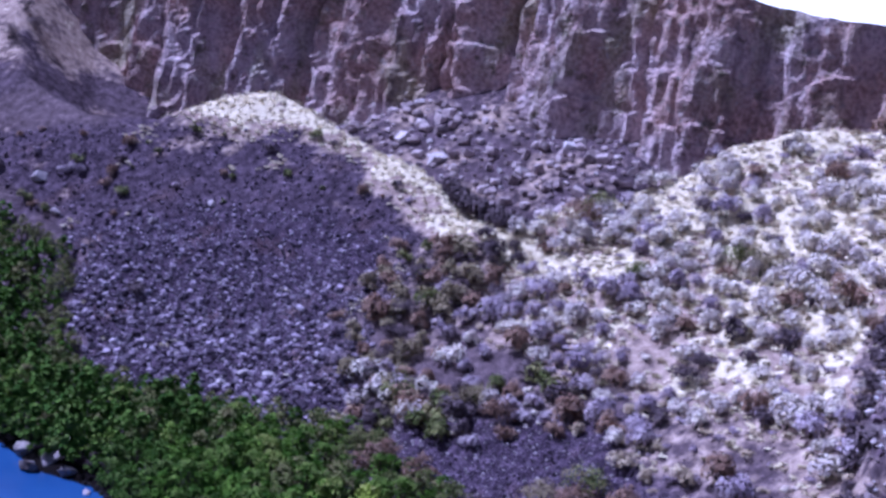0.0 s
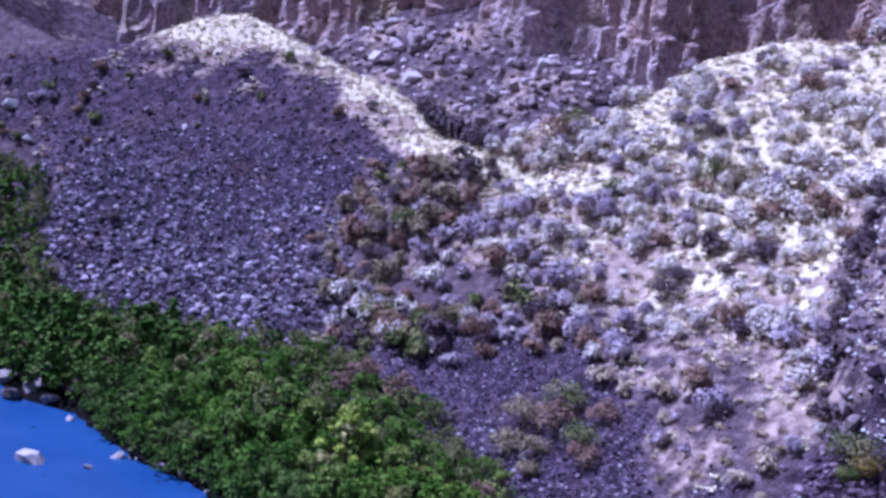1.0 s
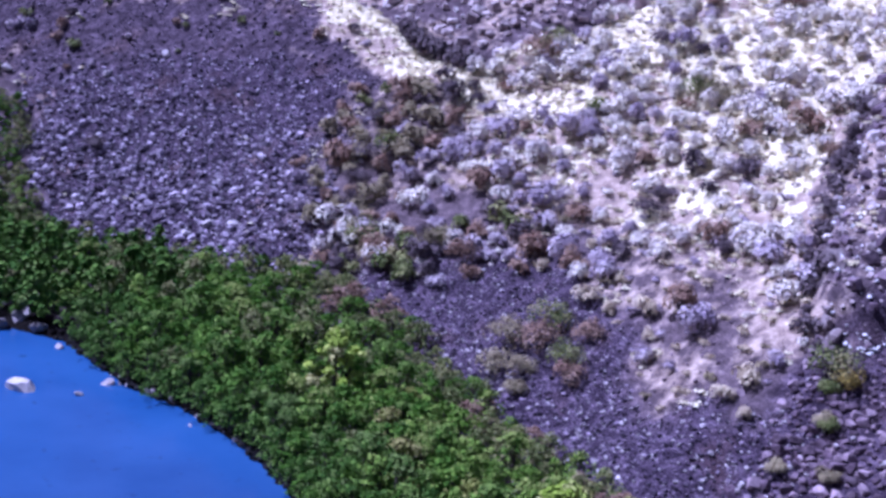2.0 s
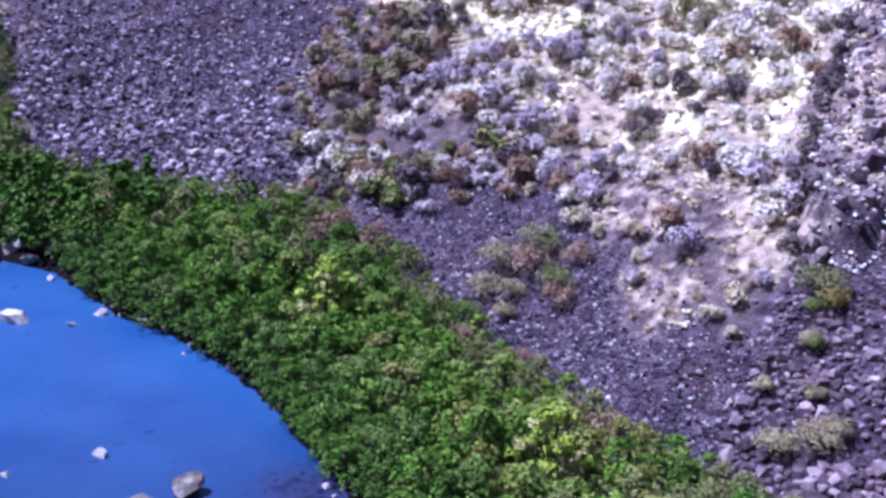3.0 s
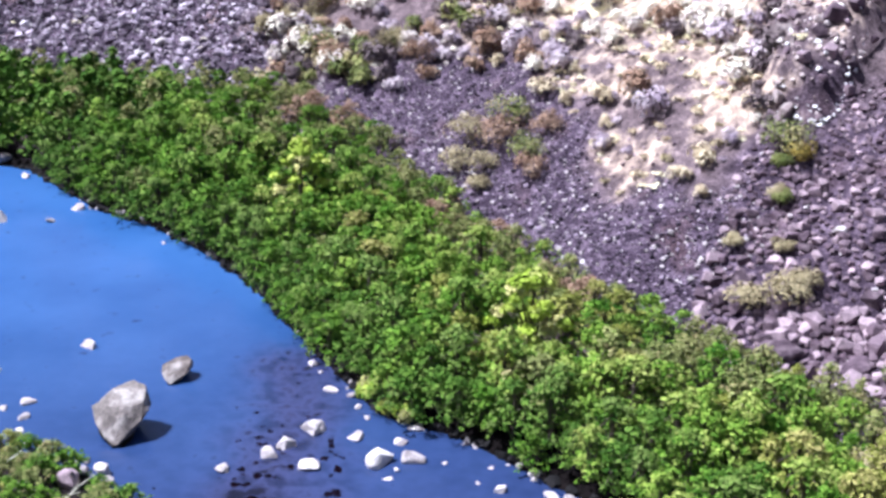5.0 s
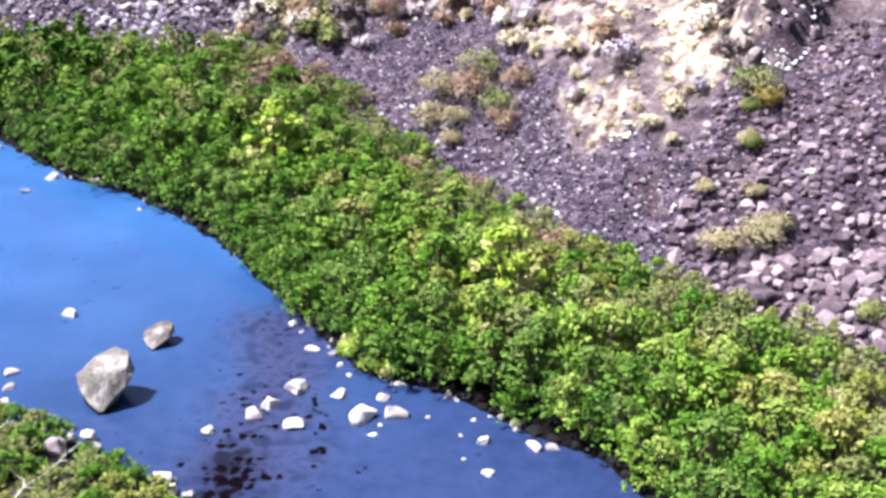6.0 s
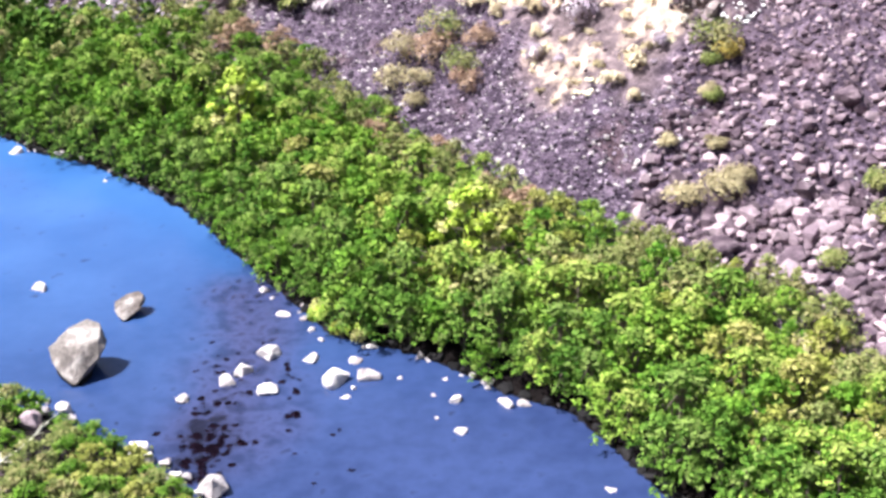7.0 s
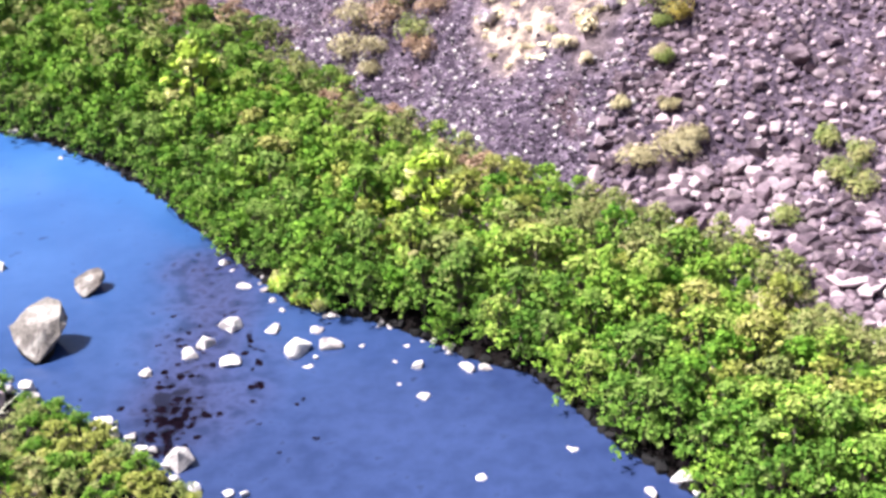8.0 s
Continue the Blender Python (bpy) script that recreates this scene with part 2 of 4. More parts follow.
def ground_material():
    k = Nodes("ground", 0.95, 0.1)
    fine, mid, broad = k.noise(5, 8, "World"), k.noise(0.8, 6, "World"), k.noise(0.16, 5, "World")
    both = k.math("ADD", k.math("MULTIPLY", fine, 0.5), k.math("MULTIPLY", mid, 0.5))
    dry = k.ramp(both, (0.36, (0.2, 0.14, 0.122)), (0.5, (0.39, 0.295, 0.245)), (0.62, (0.6, 0.475, 0.395)))
    scree = k.ramp(both, (0.36, (0.014, 0.009, 0.018)), (0.5, (0.05, 0.034, 0.055)), (0.64, (0.19, 0.14, 0.195)))
    scree = k.mix(k.ramp(broad, (0.55, (0, 0, 0)), (0.7, (0.5, 0.5, 0.5))), scree, k.ramp(both, (0.36, (0.04, 0.022, 0.026)), (0.62, (0.17, 0.1, 0.1))))
    soil = k.ramp(both, (0.35, (0.05, 0.036, 0.04)), (0.5, (0.14, 0.102, 0.11)), (0.66, (0.28, 0.21, 0.215)))
    c = k.mix(k.attribute("scree"), soil, scree)
    blot = k.math("ADD", k.math("MULTIPLY", k.math("SUBTRACT", mid, 0.5), 0.9), k.math("MULTIPLY", k.math("SUBTRACT", broad, 0.5), 1.6))
    edge = k.math("ADD", k.attribute("dry"), blot)
    c = k.mix(k.ramp(edge, (0.34, (0, 0, 0)), (0.72, (1, 1, 1))), c, dry)
    bleached = k.ramp(both, (0.36, (0.44, 0.36, 0.23)), (0.5, (0.74, 0.65, 0.45)), (0.62, (0.87, 0.79, 0.57)))
    c = k.mix(k.ramp(edge, (0.98, (0, 0, 0)), (1.2, (1, 1, 1))), c, bleached)
    # Shade under the bank plants, painted in as near-black ground.
    bank_shade = k.ramp(k.attribute("bank_shade"), (0.0, (1, 1, 1)), (1.0, (0.035, 0.032, 0.032)))
    c = k.mix(1.0, c, bank_shade, "MULTIPLY")
    k.bump(fine, 0.8, 0.25)
    return k.colour(c)


def cliff_material():
    k = Nodes("cliff_rock", 0.9, 0.2)
    fine, mid, broad, spot_noise = k.noise(1.6, 8, "World"), k.noise(0.4, 7, "World"), k.noise(0.08, 5, "World"), k.noise(0.9, 3, "World")
    c = k.ramp(k.math("ADD", k.math("MULTIPLY", fine, 0.5), k.math("MULTIPLY", mid, 0.5)), (0.34, (0.26, 0.185, 0.195)), (0.5, (0.6, 0.475, 0.485)), (0.64, (0.8, 0.69, 0.68)))
    c = k.mix(k.ramp(broad, (0.42, (0, 0, 0)), (0.58, (0.75, 0.75, 0.75))), c, k.ramp(fine, (0.35, (0.3, 0.175, 0.145)), (0.65, (0.64, 0.43, 0.35))))
    moss = k.noise(0.13, 5, "World", 2.0)
    c = k.mix(k.ramp(moss, (0.5, (0, 0, 0)), (0.64, (0.7, 0.7, 0.7))), c, k.ramp(fine, (0.35, (0.24, 0.215, 0.12)), (0.65, (0.5, 0.46, 0.3))))
    c = k.mix(k.ramp(spot_noise, (0.6, (0, 0, 0)), (0.68, (0.7, 0.7, 0.7))), c, (0.52, 0.47, 0.44))
    c = k.mix(k.ramp(mid, (0.3, (0.6, 0.6, 0.6)), (0.4, (0, 0, 0))), c, (0.12, 0.12, 0.06))
    streak = k.noise(0.45, 6, "World", 5.0)
    c = k.mix(k.ramp(streak, (0.32, (0.5, 0.5, 0.5)), (0.42, (0, 0, 0))), c, (0.12, 0.085, 0.1))
    k.bump(fine, 1.0, 0.9)
    return k.colour(c)


def water_material():
    k = Nodes("river_water", 0.2, 0.5)
    k.out.inputs["IOR"].default_value = 1.42
    broad, weed = k.noise(0.09, 4, "World"), k.noise(0.7, 7, "World")
    # Sky reflection painted into the base colour: lighter blue upstream, dimmer downstream.
    deep = k.ramp(broad, (0.35, (0.025, 0.074, 0.218)), (0.65, (0.038, 0.098, 0.265)))
    dim_blue = k.ramp(k.math("ADD", k.math("MULTIPLY", weed, 0.6), k.math("MULTIPLY", broad, 0.4)), (0.36, (0.017, 0.027, 0.083)), (0.62, (0.027, 0.041, 0.118)))
    deep = k.mix(k.attribute("sky_fade"), deep, dim_blue)
    shoal = k.ramp(weed, (0.36, (0.012, 0.012, 0.034)), (0.56, (0.037, 0.039, 0.1)))
    c = k.mix(k.attribute("shallow"), deep, shoal)
    spots = k.ramp(k.math("ADD", k.attribute("weed"), k.math("MULTIPLY", k.math("SUBTRACT", weed, 0.5), 2.6)), (0.35, (0, 0, 0)), (0.9, (0.92, 0.92, 0.92)))
    c = k.mix(spots, c, (0.003, 0.002, 0.007))
    k.bump(k.noise(1.4, 5, "World"), 0.1, 0.06)
    return k.colour(c)


GROUND, CLIFF, WATER = ground_material(), cliff_material(), water_material()


# ---- the ground, one sheet to the horizon ----
def inside(poly, x, y):
    hit = False
    for (x0, y0), (x1, y1) in zip(poly, poly[1:] + poly[:1]):
        if (y0 > y) != (y1 > y) and x < x0 + (y - y0) * (x1 - x0) / (y1 - y0):
            hit = not hit
    return hit


def within(poly, a, s):
    """The same along a wavering border."""
    return inside(poly, a + 3.2 * bumps(a, s, 5, 1.9) + 1.2 * bumps(a, s, 1.6, 4.9), s + 3.2 * bumps(a, s, 5, 8.2) + 1.2 * bumps(a, s, 1.6, 0.7))


# Zones of the slope, along the river and inland from the shore.
TALUS = [(-126, 44), (-108, 29), (-97, 23), (-87, 22), (-60, 25), (-60, 30), (-68, 38), (-75, 50), (-88, 56), (-110, 55)]
DARK_SCREE = [(-54, 28), (-50, 33), (-44, 37), (-34, 39.5), (-23, 38.5), (-17, 34), (-11, 30.5), (-4, 31), (1, 35), (7, 31), (9, 27), (9, 18), (-6, 18), (-28, 15), (-42, 21)]
ROCK_FIELD = [(2, 34), (8, 20), (14, 15), (60, 15), (60, 48), (12, 48), (0, 42)]
BROWN = [(-78, 40), (-82, 52), (-72, 56), (-63, 47), (-58, 36), (-67, 33)]
CREAM = [(-46, 48), (-37, 44), (-24, 44.5), (-12, 47), (-12.5, 51), (-24, 52.5), (-36, 50)]
BRUSH = [(-62, 30), (-50, 30), (-32, 36), (-21, 35), (-9, 31), (2, 33), (0, 41), (-8, 48), (-15, 60), (-14, 80), (-36, 88), (-58, 78), (-66, 62), (-78, 54), (-70, 44)]
SAND = [(-25, 40), (-19.5, 44.5), (-10.5, 43), (-7, 38), (-4.4, 32), (-8.5, 30.4), (-12.5, 31.6), (-15, 35), (-22, 36.5)]
UPPER_SCREE = [(-126, 44), (-110, 55), (-88, 56), (-78, 52), (-84, 58), (-100, 66), (-115, 70), (-130, 68), (-160, 60), (-150, 50)]


# How far the dry grass reaches down from the crest, along the river.
CREST_GRASS = ((-141, 0), (-136, 4), (-132, 12), (-124, 11), (-119, 6), (-113, 3.6), (-104, 3.4), (-98, 4.2), (-92, 5.5), (-84, 5), (-76, 4.5), (-70, 4))


def dry_crest(a, s, crest):
    """The bleached grass along the crest above the talus."""
    if not -142 < a < -70:
        return 0.0
    band = table(CREST_GRASS, a) * (1 + 0.5 * bumps(a, s, 3, 4.7))
    return 1.3 * smooth(crest - band - 3, crest - band * 0.3, s) * smooth(1.5, 4, band)


def zone_at(a, s):
    """How stony and how grassy the ground is at one spot."""
    if s < 0:
        return 0.3, 0.0
    crest = table(CREST, a)
    if a < -168 and s > 58:
        return 0.6, 0.15 + 0.6 * smooth(-176, -186, a)
    if s > crest + 3:
        return (0.45, 0.3 + 0.5 * bumps(a, s, 5, 2.7)) if -136 < a < -60 else (0.9, 0.0)
    stony = 0.25
    if any(inside(p, a, s) for p in (TALUS, DARK_SCREE)):
        stony = 1.0
    elif rib(a, s) > 0:
        return 0.35, 0.42 + 0.4 * bumps(a, s, 3, 8.4)
    elif inside(ROCK_FIELD, a, s):
        stony = 0.95
    elif inside(UPPER_SCREE, a, s):
        stony = 0.85
        patch = 0.55 * max(0.0, bumps(a, s, 8, 5.3)) + 0.3 * max(0.0, bumps(a, s, 3, 2.9))
        return stony, max(patch, dry_crest(a, s, crest))
    dry = 0.22 + 0.42 * smooth(38, 47, s) + 0.42 * smooth(46, 60, s) + 0.12 * smooth(-46, -34, a) + 0.5 * bumps(a, s, 7, 3.4) if inside(BRUSH, a, s) else 0.0
    if inside(BROWN, a, s):
        return 0.1, 0.3 + 0.4 * bumps(a, s, 4, 5.8)
    if inside(CREAM, a, s):
        dry = 0.85 + 0.4 * bumps(a, s, 4, 3.4)
    if -142 < a < -70:
        dry = max(dry, dry_crest(a, s, crest))
    elif -72 < a < -40:
        dry = max(dry, max(0.8 * smooth(crest - 11, crest - 3, s), 1.2 * smooth(crest - 6, crest - 2, s)))
    if inside(SAND, a, s):
        dry = 0.36
    return stony, dry


def zone(x, y):
    """The mean over a few spots round about, along wavering borders."""
    s, a = inland(x, y)
    wa, ws = 3.2 * bumps(a, s, 5, 1.9) + 1.2 * bumps(a, s, 1.6, 4.9), 3.2 * bumps(a, s, 5, 8.2) + 1.2 * bumps(a, s, 1.6, 0.7)
    got = [zone_at(a + wa + da, s + ws + ds) for da, ds in ((0, 0), (1.4, 0), (-1.4, 0), (0, 1.4), (0, -1.4))]
    return sum(g[0] for g in got) / 5, sum(g[1] for g in got) / 5


def lines(lo, hi, step, far):
    mid = list(np.arange(lo, hi + 0.01, step))
    out, d = [], step
    while d < far:
        d *= 1.7
        out.append(d)
    return [lo - d for d in reversed(out)] + mid + [hi + d for d in out]


def build_ground():
    al, nl = lines(-230, 60, 1.0, 2500), lines(-45, 140, 1.0, 2500)
    verts, stony, grassy, shadowed = [], [], [], []
    for a in al:
        for n in nl:
            x, y = place(a, n)
            verts.append((x, y, ground_z(x, y)))
            z = zone(x, y)
            stony.append(z[0]), grassy.append(z[1])
            s = inland(x, y)[0]
            # The painted shade is strongest at the shores and fades inland.
            shadowed.append(1 - smooth(2.5, 7, s) if s > -6 else 1 - 0.7 * smooth(0.5, 10, table(NEAR, along(x, y)[0]) - n))
    w = len(nl)
    faces = [(i * w + j, (i + 1) * w + j, (i + 1) * w + j + 1, i * w + j + 1) for i in range(len(al) - 1) for j in range(w - 1)]
    me = mesh_from("ground", verts, faces, GROUND, True)
    for name, values in (("scree", stony), ("dry", grassy), ("bank_shade", shadowed)):
        me.attributes.new(name, "FLOAT", "POINT").data.foreach_set("value", values)
    return tagged(new("ground", me), "dry grass and scree canyon slope above the river banks", "ground", kind="structure")


build_ground()


def beside(line, a, n):
    """Distance from a line through a few points."""
    best = 99.0
    for (a0, n0), (a1, n1) in zip(line, line[1:]):
        t = min(max(((a - a0) * (a1 - a0) + (n - n0) * (n1 - n0)) / ((a1 - a0) ** 2 + (n1 - n0) ** 2), 0.0), 1.0)
        best = min(best, math.hypot(a - a0 - t * (a1 - a0), n - n0 - t * (n1 - n0)))
    return best


def build_water():
    al, nl = lines(-120, 45, 1.0, 900), list(np.arange(-80, 12.1, 1.0))
    verts, shallow, weedy, sky_fade = [], [], [], []
    for a in al:
        for n in nl:
            x, y = place(a, n)
            verts.append((x, y, 0))
            shallow.append(0.85 - 0.85 * smooth(0.5, 6.5, beside(((-9, 1), (-4, -4), (0, -8), (4.5, -13.5)), a, n) + 2.0 * bumps(a, n, 4, 3.3)))
            # Where the painted sky reflection weakens.
            sky_fade.append(smooth(-44, 20, a - 0.5 * n))
            weedy.append(0.5 * (1 - smooth(0.4, 3.2, beside(((3.8, -13.6), (5.8, -15.2), (7.0, -16.8)), a, n))) + 0.3 * shallow[-1])
    w = len(nl)
    faces = [(i * w + j, (i + 1) * w + j, (i + 1) * w + j + 1, i * w + j + 1) for i in range(len(al) - 1) for j in range(w - 1)]
    me = mesh_from("water", verts, faces, WATER, True)
    for name, values in (("shallow", shallow), ("weed", weedy), ("sky_fade", sky_fade)):
        me.attributes.new(name, "FLOAT", "POINT").data.foreach_set("value", values)
    return tagged(new("water", me), "calm blue river water with a weedy shallow bar", "river", kind="structure")


build_water()


# ---- the cliff behind the crest ----
def build_cliff():
    verts = []
    al = list(np.arange(-300, 20, 0.6))
    vl = [i / 72 for i in range(73)]
    for a in al:
        top = table(CLIFF_TOP, a) + 0.7 * bumps(a, 0, 9, 4.4) + 0.5 * bumps(a, 3, 2.6, 1.4)
        column = math.floor(a / 1.9 + 2.5 * bumps(a, 0, 7, 8.8))
        lift = 0.7 * noise.noise(Vector((column * 7.31, 0.5, 2.0)))
        for v in vl:
            z = 20 + (top - 20) * v
            warp = 1.6 * bumps(a, z, 9, 12.4)
            out = 5.0 * bumps(a, z * 0.12, 22, 2.2) + 2.6 * bumps(a + warp, z * 0.1, 8, 5.5) + 1.0 * bumps(a + warp, z * 0.14, 2.9, 9.1) + 0.6 * bumps(a, z * 0.8, 1.8, 6.3) + 0.6 * lift * (0.4 + 0.6 * v)
            out -= 4.5 * max(0.0, 1 - abs(bumps(a + warp, z * 0.05, 15, 3.7)) * 10) + 1.0 * max(0.0, 1 - abs(bumps(a + warp, z * 0.08, 5, 1.7)) * 4) + 0.3 * max(0.0, 1 - abs(bumps(a + 0.5 * warp, z * 0.3, 2.6, 6.1)) * 4)
            step = math.floor((z + 2 * warp) / 8.5 + 1.6 * bumps(a, 0, 12)) * 0.9
            x, y = place(a, table(CLIFF_LINE, a) + step + 0.02 * (z - 22) - out + table(SHORE, a))
            verts.append((x, y, z))
        x, y = place(a, table(CLIFF_LINE, a) + 60 + table(SHORE, a))
        verts.append((x, y, min(54, table(CLIFF_TOP, a) - 5)))
    w = len(vl) + 1
    faces = [(i * w + j, (i + 1) * w + j, (i + 1) * w + j + 1, i * w + j + 1) for i in range(len(al) - 1) for j in range(w - 1)]
    return tagged(new("backdrop_cliff", mesh_from("backdrop_cliff", verts, faces, CLIFF)), "weathered purple-brown basalt cliff with ledges and cracks", "cliff", kind="structure")


build_cliff()


# ---- plants ----
def leaves(rng, lobes, count, size, up=0.35, inner=0.55, jitter=0.5):
    """Leaf sprays as folded quads scattered over the outer parts of a few lobes. Returns vertices and faces."""
    v, f, tones = [], [], []
    tone_of = rng.random(len(lobes))
    weights = np.array([r[3] ** 2 for r in lobes])
    weights = weights / weights.sum()
    for i in range(count):
        which = rng.choice(len(lobes), p=weights)
        cx, cy, cz, r, flat = lobes[which]
        d = rng.normal(size=3)
        d /= np.linalg.norm(d)
        if d[2] < -0.45:
            d[2] *= -0.6
        k = r * (inner + (1 - inner) * rng.random() ** 0.5)
        c = np.array([cx, cy, cz]) + d * k * np.array([1, 1, flat])
        nrm = d + np.array([0, 0, up]) + rng.normal(size=3) * jitter
        nrm /= np.linalg.norm(nrm)
        t = np.cross(nrm, rng.normal(size=3))
        t /= np.linalg.norm(t) + 1e-9
        b = np.cross(nrm, t)
        w = size * (0.6 + 0.8 * rng.random())
        base = len(v)
        v += [c - t * w * 0.5 - nrm * w * 0.12, c + b * w * 0.36, c + t * w * 0.6 - nrm * w * 0.15, c - b * w * 0.36]
        f.append((base, base + 1, base + 2, base + 3))
        tones += [tone_of[which]] * 4
    return np.array(v), np.array(f), np.array(tones)


def ring(bm, p, way, r, sides):
    q = way.to_track_quat("Z", "Y").to_matrix()
    return [bm.verts.new(p + q @ Vector((r * math.cos(2 * math.pi * i / sides), r * math.sin(2 * math.pi * i / sides), 0))) for i in range(sides)]


def skin(bm, low, high):
    n = len(low)
    for i in range(n):
        try:
            bm.faces.new((low[i], low[(i + 1) % n], high[(i + 1) % n], high[i]))
        except ValueError:
            pass


def limbs(stem, radius, tips, thin):
    """A stem through a few points and branches that grow out of its rings to the tips."""
    bm = bmesh.new()
    stem = [Vector(p) for p in stem]
    rings = [ring(bm, p, Vector((0, 0, 1)), radius * (1 - 0.6 * i / len(stem)), 5) for i, p in enumerate(stem)]
    for low, high in zip(rings, rings[1:]):
        skin(bm, low, high)
    for i, tip in enumerate(tips):
        k = i % len(rings)
        tip = Vector(tip)
        skin(bm, rings[k], ring(bm, tip, tip - stem[k] if (tip - stem[k]).length > 0.01 else Vector((0, 0, 1)), thin, 5))
    return bm


def tree_model(seed, height, radius, count, size, lobe_count=60):
    """Leaf arrays and trunk of a bushy river tree whose lumpy crown reaches almost to the ground."""
    rng = np.random.default_rng(seed)
    lobes = []
    for i in range(lobe_count):
        ang, up = i * 2.4 + rng.normal() * 0.4, rng.random()
        rad = radius * math.sqrt(max(0.05, 1 - up ** 2)) * (0.6 + 0.6 * rng.random())
        if i % 3 == 2:
            rad *= 0.45
        lobes.append((rad * math.cos(ang), rad * math.sin(ang), height * (0.14 + 0.7 * up), radius * (0.13 + 0.17 * rng.random()), 0.9))
    lobes.append((0.1, 0.0, height * 0.82, radius * 0.34, 0.9))
    bm = limbs([(0, 0, -0.4), (0.05, 0, height * 0.2), (0.1, 0.05, height * 0.45), (0.1, 0.02, height * 0.7)], 0.1, [l[:3] for l in lobes[:12]], 0.012)
    return leaves(rng, lobes, count, size, 0.55, 0.42, 0.45), bm


def bush_model(seed, height, radius, count, size, lobe_count=5):
    rng = np.random.default_rng(seed)
    lobes = []
    for i in range(lobe_count):
        ang, rad = i * 2.4 + rng.normal() * 0.4, radius * 0.66 * math.sqrt((i + 0.4) / lobe_count)
        lobes.append((rad * math.cos(ang), rad * math.sin(ang), height * (0.3 + 0.35 * rng.random()) * (1.15 - 0.4 * rad / radius), radius * (0.36 + 0.2 * rng.random()), height / radius * 0.8))
    return leaves(rng, lobes, count, size, 0.4, 0.8, 0.17), limbs([(0, 0, -0.15), (0, 0, height * 0.15)], 0.04, [l[:3] for l in lobes], 0.01)


def scatter(rng, rect, gap, test, tries):
    """Points along and inland, at least gap apart, that pass the test."""
    (a0, a1), (s0, s1) = rect
    cells, out = {}, []
    for _ in range(tries):
        a, s = a0 + (a1 - a0) * rng.random(), s0 + (s1 - s0) * rng.random()
        if not test(a, s):
            continue
        g = gap(a, s) if callable(gap) else gap
        i, j = int(a // g), int(s // g)
        if any((a - p) ** 2 + (s - q) ** 2 < g * g for di in (-1, 0, 1) for dj in (-1, 0, 1) for p, q in cells.get((i + di, j + dj), ())):
            continue
        cells.setdefault((i, j), []).append((a, s))
        out.append((a, s))
    return out


def spot(a, s, sink=0.0):
    """The place on the ground at that distance along the river and inland."""
    x, y = place(a, s + table(SHORE, a))
    return x, y, ground_z(x, y) - sink


def standing(p, turn, scale, squash=1.0):
    return Matrix.LocRotScale(p, Euler((0, 0, turn)), (scale, scale, scale * squash))


def plant(name, model, leaf, label, category, group, m, wood=BARK):
    """A single plant with its stem and its crown."""
    (v, f, tone), bm = model
    root = new(name)
    root.matrix_world = m
    part("trunk", bm.copy(), wood, root)
    crown = new("crown", mesh_from("crown", v.tolist(), f.tolist(), leaf))
    crown.data.attributes.new("tone", "FLOAT", "POINT").data.foreach_set("value", tone)
    crown.parent = root
    return tagged(root, label, category, group)


def plant_many(name, models, leaf, label, category, group, poses, limit, far_models=None):
    """Plants one by one up to the limit; what lies past it is one mesh."""
    firsts = {}
    for i, m in enumerate(poses[:limit]):
        k = i % len(models)
        if k not in firsts:
            firsts[k] = plant(name, models[k], leaf, label, category, group, m)
        else:
            copy_thing(firsts[k], Matrix.LocRotScale(m.translation, m.to_quaternion(), None)).scale = m.to_scale()
    far_models = far_models or models
    rest = [(far_models[i % len(far_models)][0], m, random.random()) for i, m in enumerate(poses[limit:])]
    if rest:
        tagged(joined(name + "_thicket", rest, leaf), "dense " + label, category, kind="stuff")


rng = np.random.default_rng(5)
TREES = [tree_model(10 + i, 3.6 + 0.5 * (i % 3), 1.7 + 0.15 * (i % 4), 900, 0.25) for i in range(6)]
THICK_TREES = [tree_model(20 + i, 3.6 + 0.5 * i, 1.8, 560, 0.32) for i in range(3)]
FAR_TREES = [tree_model(30 + i, 3.8 + 0.5 * i, 1.9, 170, 0.6, 16) for i in range(3)]
belt = scatter(rng, ((-178, 48), (0.35, 56)), 1.75, lambda a, s: s < table(BELT, a) - 1.2 and not (-74 < a < -62 and s < 1.6) and (s < 3 or bumps(a, s, 2.4, 9.4) > -0.5), 60000)
belt.sort(key=lambda p: abs(p[0] - 8))
groups = {"amber": [], "green": [], "bright": [], "olive": [], "deep": [], "rusty": [], "far": []}
